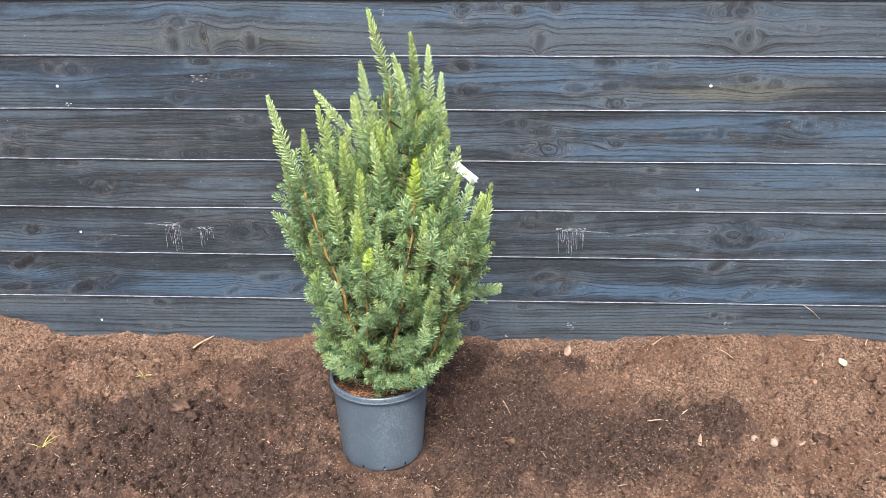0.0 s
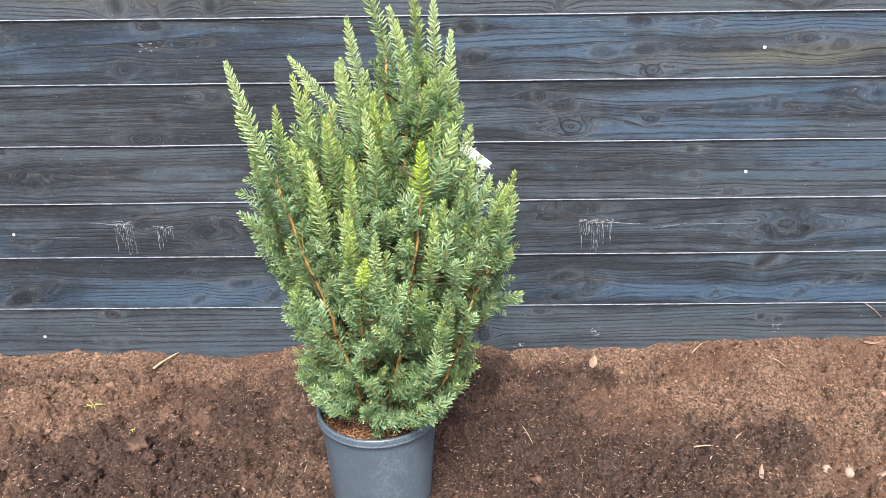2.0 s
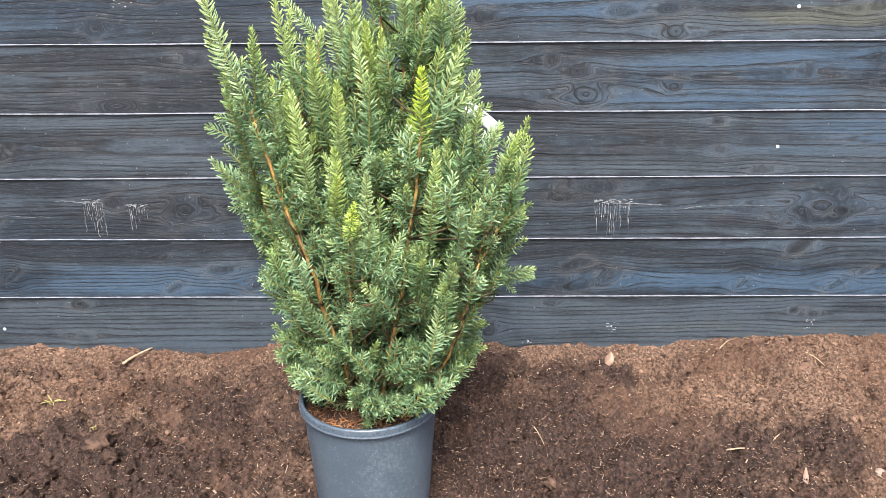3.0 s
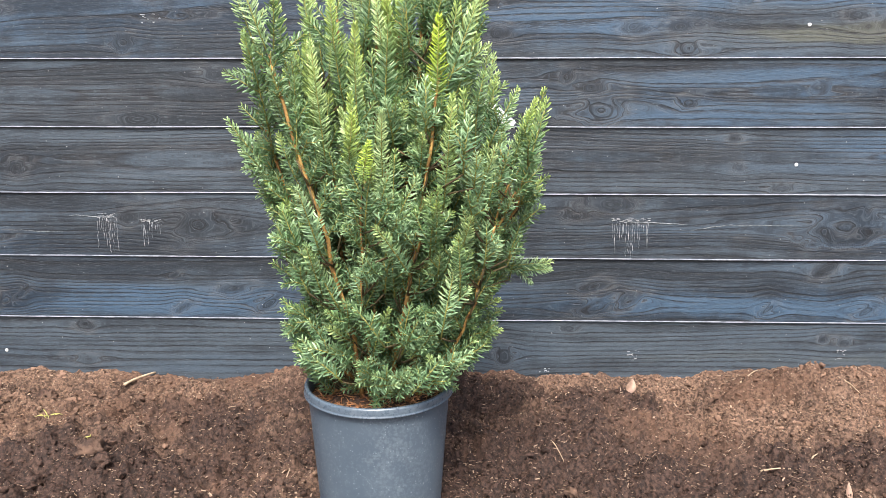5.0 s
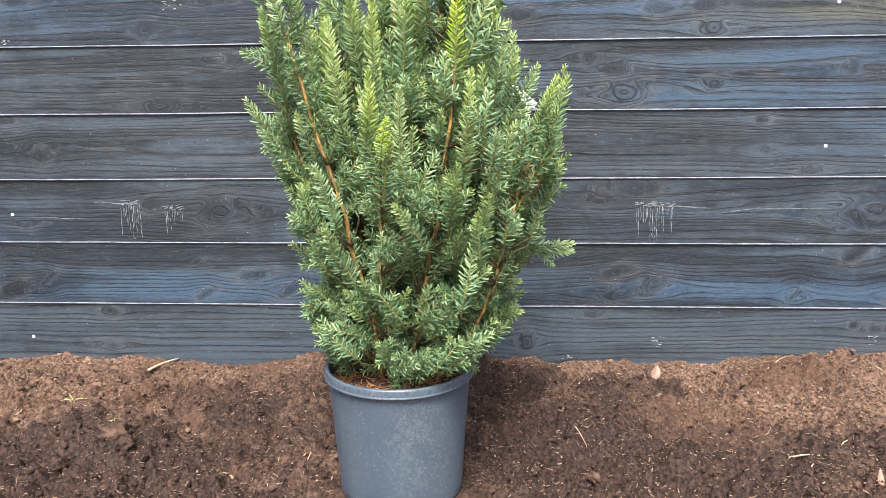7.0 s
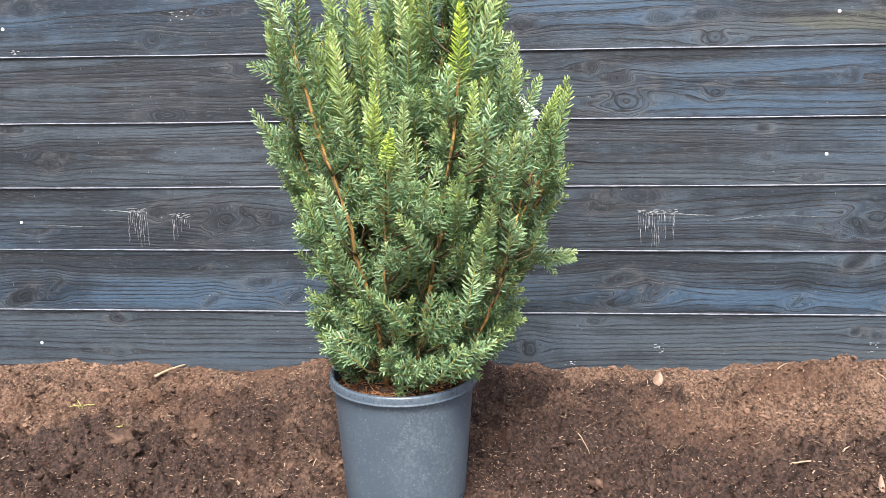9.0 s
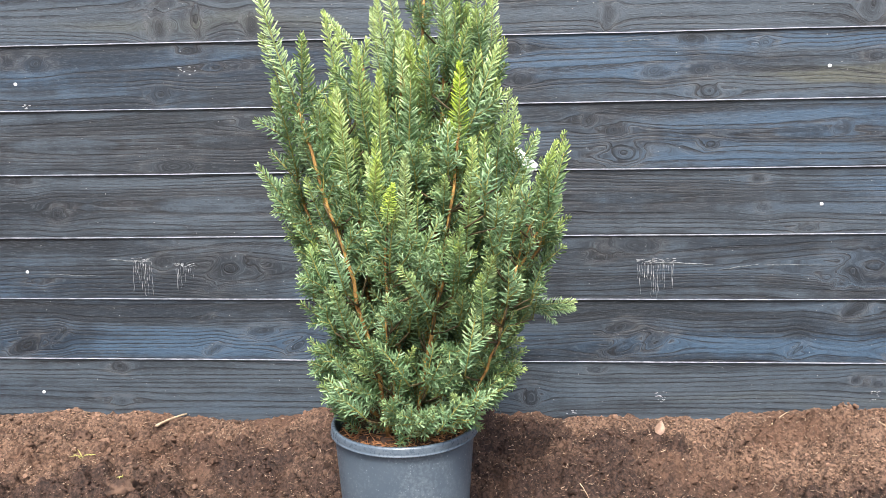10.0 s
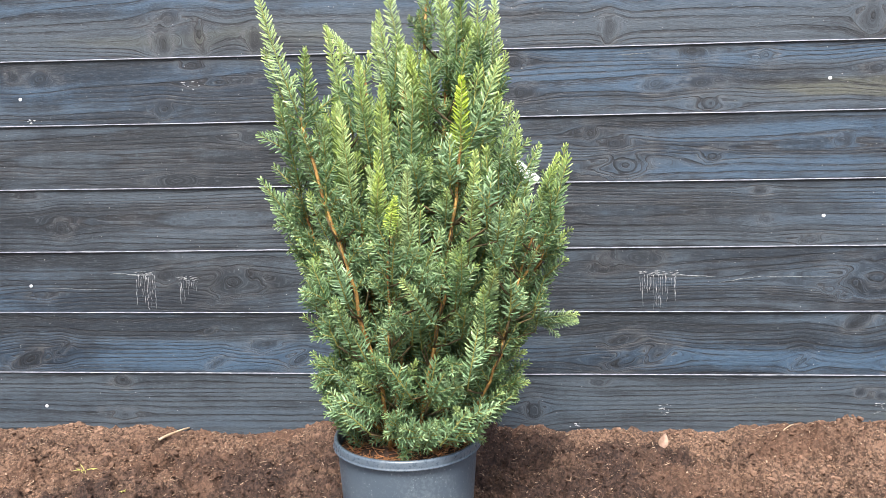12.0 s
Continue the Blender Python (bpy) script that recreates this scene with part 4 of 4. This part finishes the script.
# ---- dried runs on the boards ----
def build_runs(x0, x1, z0, z1, count, seed):
    rnd = random.Random(seed)
    hp = Heap()
    for i in range(count):
        x = x0 + (x1 - x0) * (i + rnd.uniform(0.2, 0.8)) / count
        top, bot = z0 - rnd.uniform(0, 0.012), z0 - (z0 - z1) * rnd.uniform(0.25, 1.0) ** 1.2
        pts, z = [], top
        while z > bot:
            yb = face_y(2, x, z)
            pts.append(Vector((x + rnd.gauss(0, 0.0006) + 0.06 * (top - z) * (rnd.random() - 0.3), yb - 0.0006, z)))
            z -= rnd.uniform(0.006, 0.010)
        if len(pts) > 1:
            v, f = tube(pts, [rnd.choice((0.0002, 0.0003, 0.0006, 0.0011)) for _ in pts], 5)
            hp.add(v, f)
    for k in range(count * 2):
        x, z = rnd.uniform(x0, x1), z0 + rnd.gauss(0.002, 0.003)
        yb = face_y(2, x, z)
        v, f = tube([Vector((x - 0.004, yb - 0.0005, z)), Vector((x + 0.004, yb - 0.0005, z + 0.001))], [0.0009, 0.0007], 4)
        hp.add(v, f)
    me = hp.mesh("resin_stain", [RESIN])
    ob = new("resin_stain", me)
    tagged(ob, "pale dried resin runs trickling down a dark board", "resin", "resin runs on the fence")


build_runs(-0.925, -0.868, 0.433, 0.322, 11, 1)
build_runs(-0.808, -0.748, 0.421, 0.328, 10, 2)
build_runs(0.470, 0.570, 0.429, 0.322, 17, 3)


def build_streak(x0, x1, z0, z1, r, k):
    """A long pale scratch with the grain, tapering to both ends."""
    pts = []
    for i in range(13):
        x, z = x0 + (x1 - x0) * i / 12, z0 + (z1 - z0) * i / 12 + 0.003 * float(fbm(i * 0.5, x0, 5, 2))
        pts.append(Vector((x, face_y(k, x, z) - 0.0001, z)))
    v, f = tube(pts, [0.0002 + 0.8 * r * math.sin(math.pi * (i + 0.5) / 13.5) for i in range(13)], 5)
    v = [(a, face_y(k, a, c) + (b - face_y(k, a, c)) * 0.3, c) for a, b, c in v]
    tagged(new("pale_streak", mesh_of("pale_streak", v, f, [SCRATCH])), "thin pale scratch along the grain of a dark board", "scratch", "scratches on the fence")


build_streak(-1.00, -0.87, 0.437, 0.431, 0.0022, 2)
build_streak(0.49, 0.67, 0.428, 0.419, 0.0024, 2)
build_streak(0.68, 0.79, 0.405, 0.420, 0.0016, 2)
build_streak(0.78, 0.97, 0.419, 0.417, 0.0012, 2)
build_streak(0.40, 0.50, 1.004, 1.006, 0.0012, 5)
build_streak(-1.16, -1.02, 0.395, 0.390, 0.0010, 2)


def build_scuff(x0, z0, w, h, count, k, seed):
    rnd = random.Random(seed)
    hp = Heap()
    for i in range(count):
        x, z, r = x0 + rnd.uniform(-w, w) / 2, z0 + rnd.uniform(-h, h) / 2, rnd.uniform(0.0007, 0.0022)
        y = face_y(k, x, z) - 0.0003
        l = rnd.uniform(0.5, 2.2) * r
        v, f = tube([Vector((x - l, y, z)), Vector((x, y, z + rnd.uniform(-1, 1) * r)), Vector((x + l, y, z))], [r * 0.4, r * 0.8, r * 0.3], 5)
        hp.add(v, f)
    tagged(new("pale_scuff", hp.mesh("pale_scuff", [RESIN])), "pale scuffed flecks on a dark board", "scuff mark", "scuff marks on the fence")


build_scuff(0.545, 0.053, 0.030, 0.030, 16, 0, 1)
build_scuff(1.110, 0.060, 0.025, 0.030, 12, 0, 2)
build_scuff(-0.735, 0.952, 0.050, 0.022, 12, 5, 3)
build_scuff(-1.190, 0.864, 0.022, 0.012, 10, 5, 4)
build_scuff(0.300, 0.008, 0.030, 0.010, 8, 0, 5)
build_scuff(-0.02 - 0.10, 1.16, 0.02, 0.03, 7, 6, 6)


# ---- soil crumbs, fibres and litter ----
def build_crumbs(count, lo, hi, power, base, faces, seed, name, label):
    """Loose crumbs: a lumpy solid each, half sunk into the soil."""
    rs = np.random.RandomState(seed)
    x = rs.uniform(-1.7, 1.8, count)
    y = 2.985 - 1.15 * rs.random_sample(count)
    size = lo + (hi - lo) * rs.random_sample(count) ** power
    keep = np.hypot(x - POT_AT[0], y - POT_AT[1]) > R_BASE + 0.004 + size
    x, y, size = x[keep], y[keep], size[keep]
    n, m = len(x), len(base)
    z = ground_height(x, y) + size * 0.2
    V = base[None] * rs.uniform(0.7, 1.25, (n, m, 1)) + rs.normal(0, 0.10, (n, m, 3))
    V *= rs.uniform(0.65, 1.35, (n, 1, 3)) * np.array([1, 1, 0.75])
    ang = rs.uniform(0, 6.283, n)
    c, s = np.cos(ang)[:, None], np.sin(ang)[:, None]
    V = np.stack([V[..., 0] * c - V[..., 1] * s, V[..., 0] * s + V[..., 1] * c, V[..., 2]], -1) * size[:, None, None]
    V += np.stack([x, y, z], -1)[:, None]
    F = (faces[None] + m * np.arange(n)[:, None, None]).reshape(-1, 3)
    me = mesh_of(name, V.reshape(-1, 3), F, [CRUMB], smooth=False, attrs={"damp": np.repeat(damp(x, y), m)})
    tagged(new(name, me), label, "soil", kind="stuff")


def build_fibres(count):
    rs = np.random.RandomState(9)
    x, y = rs.uniform(-1.7, 1.8, count), 2.98 - 1.1 * rs.random_sample(count)
    keep = np.hypot(x - POT_AT[0], y - POT_AT[1]) > R_BASE + 0.02
    x, y = x[keep], y[keep]
    n = len(x)
    L = 0.0012 + 0.0036 * rs.random_sample(n) ** 3 + 0.007 * rs.random_sample(n) ** 12
    W = 0.0006 + 0.0016 * rs.random_sample(n) ** 3
    a = rs.uniform(0, 6.283, n)
    t = rs.normal(0, 0.28, n)
    d = np.stack([np.cos(a) * np.cos(t), np.sin(a) * np.cos(t), np.sin(t)], -1)
    u = np.stack([-np.sin(a), np.cos(a), 0 * a], -1)
    w = np.cross(d, u)
    o = np.stack([x, y, ground_height(x, y) + 0.0022], -1)
    V = []
    for e in (-1, 1):
        for ca, sa in ((1, 0), (-0.5, 0.87), (-0.5, -0.87)):
            V.append(o + d * (e * L)[:, None] + u * (W * ca)[:, None] + w * (0.6 * W * sa)[:, None])
    V = np.stack(V, 1)
    quads = np.array([(0, 1, 4, 3), (1, 2, 5, 4), (2, 0, 3, 5)])
    F = (quads[None] + 6 * np.arange(n)[:, None, None]).reshape(-1, 4)
    me = mesh_of("wood_fibres", V.reshape(-1, 3), F, [CHIP], smooth=False)
    tagged(new("wood_fibres", me), "pale wood fibres and bark slivers scattered over soil", "mulch", kind="stuff")


OCTA = np.array([(1, 0, 0), (-1, 0, 0), (0, 1, 0), (0, -1, 0), (0, 0, 1), (0, 0, -1)], float)
OCTA_F = np.array([(0, 2, 4), (2, 1, 4), (1, 3, 4), (3, 0, 4), (2, 0, 5), (1, 2, 5), (3, 1, 5), (0, 3, 5)])
ico = bmesh.new()
bmesh.ops.create_icosphere(ico, subdivisions=1, radius=1)
ico.verts.index_update()
ICO = np.array([v.co[:] for v in ico.verts])
ICO_F = np.array([[v.index for v in f.verts] for f in ico.faces])
ico.free()
build_crumbs(62000, 0.0010, 0.0050, 3, OCTA, OCTA_F, 5, "soil_crumbs", "loose fine brown soil crumbs")
build_crumbs(10500, 0.0030, 0.0095, 3.5, ICO, ICO_F, 6, "soil_lumps", "small brown lumps of crumbly soil")
build_fibres(32000)


def leaf(name, at, length, width, turn, tilt, mat, label, curl=0.25):
    vs, fs = [], []
    n = 10
    for side in (-1, 1):
        for i in range(n + 1):
            t = i / n
            w = width * 0.5 * math.sin(math.pi * t ** 0.8) ** 0.8 if 0 < t < 1 else 0.0004
            for q in (-1, 0, 1):
                vs.append((length * (t - 0.5), q * w, curl * length * ((t - 0.5) ** 2 + 0.6 * (q * w / length) ** 2 * 4) + side * 0.0004))
    m = 3 * (n + 1)
    for i in range(n):
        for q in range(2):
            a = i * 3 + q
            fs.append((a + 1, a, a + 3, a + 4))
            fs.append((m + a, m + a + 1, m + a + 4, m + a + 3))
        fs.append((i * 3, m + i * 3, m + i * 3 + 3, i * 3 + 3))
        fs.append((i * 3 + 2, i * 3 + 5, m + i * 3 + 5, m + i * 3 + 2))
    ob = new(name, mesh_of(name, vs, fs, [mat]))
    z = float(ground_height(at[0], at[1])) + 0.004 + 0.5 * length * abs(math.sin(radians(tilt)))
    ob.matrix_basis = pose(at[0], at[1], z, 0, tilt, turn)
    return tagged(ob, label, "leaf")


leaf("dry_leaf", (0.526, 2.905), 0.042, 0.026, 60, -55, DRY_LEAF, "curled reddish-brown dry leaf standing on soil")
leaf("green_leaf", (1.468, 2.835), 0.034, 0.030, 110, -25, PALE_LEAF, "pale green fallen leaf lying on soil")
leaf("dry_leaf", (1.405, 2.955), 0.05, 0.016, -10, -5, DRY_LEAF, "narrow tan dry leaf lying on soil")
leaf("dry_leaf", (0.874, 2.432), 0.040, 0.012, 75, -40, DRY_LEAF, "thin curled tan leaf sliver on soil", 0.6)
leaf("dry_leaf", (1.16, 2.40), 0.036, 0.014, 20, -10, DRY_LEAF, "small tan dry leaf lying on soil")


def stone(name, at, r, flat, mat, label, category, seed, wet=0.0, rough=0.12, lump=0.35):
    bm = bmesh.new()
    bmesh.ops.create_icosphere(bm, subdivisions=3, radius=1)
    for v in bm.verts:
        k = 1 + lump * noise.noise(v.co * 1.3 + Vector((seed, 0, 0))) + rough * noise.noise(v.co * 4 + Vector((0, seed, 0))) + rough * 0.7 * noise.noise(v.co * 9 + Vector((0, seed, 5)))
        v.co = Vector((v.co.x * r * k, v.co.y * r * 0.8 * k, v.co.z * r * flat * k))
    me = bpy.data.meshes.new(name)
    bm.to_mesh(me)
    bm.free()
    me.materials.append(mat)
    me.attributes.new("damp", "FLOAT", "POINT").data.foreach_set("value", np.full(len(me.vertices), wet, np.float32))
    me.polygons.foreach_set("use_smooth", np.ones(len(me.polygons), bool))
    ob = new(name, me)
    ob.location = (at[0], at[1], float(ground_height(at[0], at[1])) + r * flat * (0.3 if wet else 0.8))
    ob.rotation_euler = (0, 0, seed)
    return tagged(ob, label, category)


stone("pebble", (1.092, 2.425), 0.016, 0.7, PEBBLE, "pale smooth pebble lying on soil", "pebble", 1, 0.0, 0.02, 0.12)
stone("pebble", (1.035, 2.425), 0.014, 0.7, PEBBLE, "pinkish pebble lying on soil", "pebble", 2, 0.0, 0.03, 0.15)
for i, (x, y, r) in enumerate([(-0.755, 2.525, 0.034), (-0.86, 2.455, 0.028), (-0.70, 2.47, 0.024), (-1.05, 2.88, 0.024), (0.60, 2.50, 0.022), (-0.79, 2.42, 0.02), (1.26, 2.47, 0.024), (0.88, 2.72, 0.018), (0.30, 2.40, 0.016), (-0.52, 2.52, 0.014)]):
    stone("soil_clod", (x, y), r, 0.6, CRUMB, "dark lump of damp soil", "soil clod", i + 3, 0.8 if i in (1, 2, 4, 5) else 0.55, 0.6)["group"] = "soil clods"


def stick(a, b, r, mat, label, seed, name="twig"):
    rnd = random.Random(seed)
    pts = []
    za, zb = float(ground_height(*a)) + 0.004 + r, float(ground_height(*b)) + 0.004 + r
    for i in range(9):
        t = i / 8
        x, y = a[0] + (b[0] - a[0]) * t + rnd.gauss(0, 0.0006), a[1] + (b[1] - a[1]) * t + rnd.gauss(0, 0.0006)
        pts.append(Vector((x, y, za + (zb - za) * t + 0.004 * math.sin(t * 3.1))))
    v, f = tube(pts, [r * (1 - 0.4 * i / 8) for i in range(9)], 6)
    ob = new(name, mesh_of(name, v, f, [mat]))
    tagged(ob, label, "twig", "twigs on the soil")


stick((-0.845, 2.895), (-0.795, 2.985), 0.0042, STRAW, "tan bark sliver lying on soil", 1)
stick((0.745, 2.572), (0.805, 2.552), 0.0022, STRAW, "short pale straw lying on soil", 2)
stick((0.84, 2.545), (0.875, 2.58), 0.0018, STRAW, "short pale straw lying on soil", 3)
stick((0.80, 2.87), (0.88, 2.97), 0.0020, STRAW, "thin curved pale stalk lying on soil", 4)
stick((1.40, 2.83), (1.44, 2.93), 0.0020, STRAW, "thin pale stalk lying on soil", 5)
stick((1.57, 2.90), (1.62, 2.98), 0.0024, STRAW, "thin pale stalk lying on soil", 6)
stick((1.03, 2.825), (1.10, 2.845), 0.0018, STRAW, "short pale straw lying on soil", 7)
stick((-0.60, 2.36), (-0.56, 2.345), 0.0014, STRAW, "thin pale root lying on soil", 8)
stick((-1.33, 2.60), (-1.29, 2.55), 0.0016, STRAW, "thin pale straw lying on soil", 9)
stick((0.28, 2.580), (0.305, 2.560), 0.0011, STRAW, "short pale straw lying on soil", 10)
v, f = tube([Vector((1.372, 2.984, 0.150)), Vector((1.405, 2.981, 0.128)), Vector((1.436, 2.982, 0.098))], [0.0011, 0.0010, 0.0007], 5)
tagged(new("dry_stalk", mesh_of("dry_stalk", v, f, [STRAW])), "thin dry stalk caught under a fence board", "stalk")


def grass_tuft(at, n, h, seed, label):
    rnd = random.Random(seed)
    hp = Heap()
    z = float(ground_height(at[0], at[1]))
    for i in range(n):
        a, l = rnd.uniform(0, 6.283), h * rnd.uniform(0.6, 1.2)
        o = Vector((rnd.gauss(0, 0.004), rnd.gauss(0, 0.004), 0))
        d = Vector((math.cos(a), math.sin(a), 0))
        pts = [o + d * l * t * 0.8 + Vector((0, 0, l * (0.55 * t - 0.35 * t * t))) for t in (0, 0.3, 0.6, 0.85, 1.0)]
        v, f = tube(pts, [0.0011, 0.0012, 0.001, 0.0007, 0.0002], 4)
        hp.add(v, f)
    ob = new("grass_tuft", hp.mesh("grass_tuft", [GRASS]))
    ob.location = (*at, z)
    tagged(ob, label, "grass")


grass_tuft((-1.09, 2.30), 5, 0.06, 1, "few yellowing grass blades sprouting from soil")
grass_tuft((-0.955, 2.72), 7, 0.04, 2, "small dry yellow grass tuft on soil")
grass_tuft((-0.80, 2.60), 4, 0.03, 3, "wisp of dry yellow grass on soil")
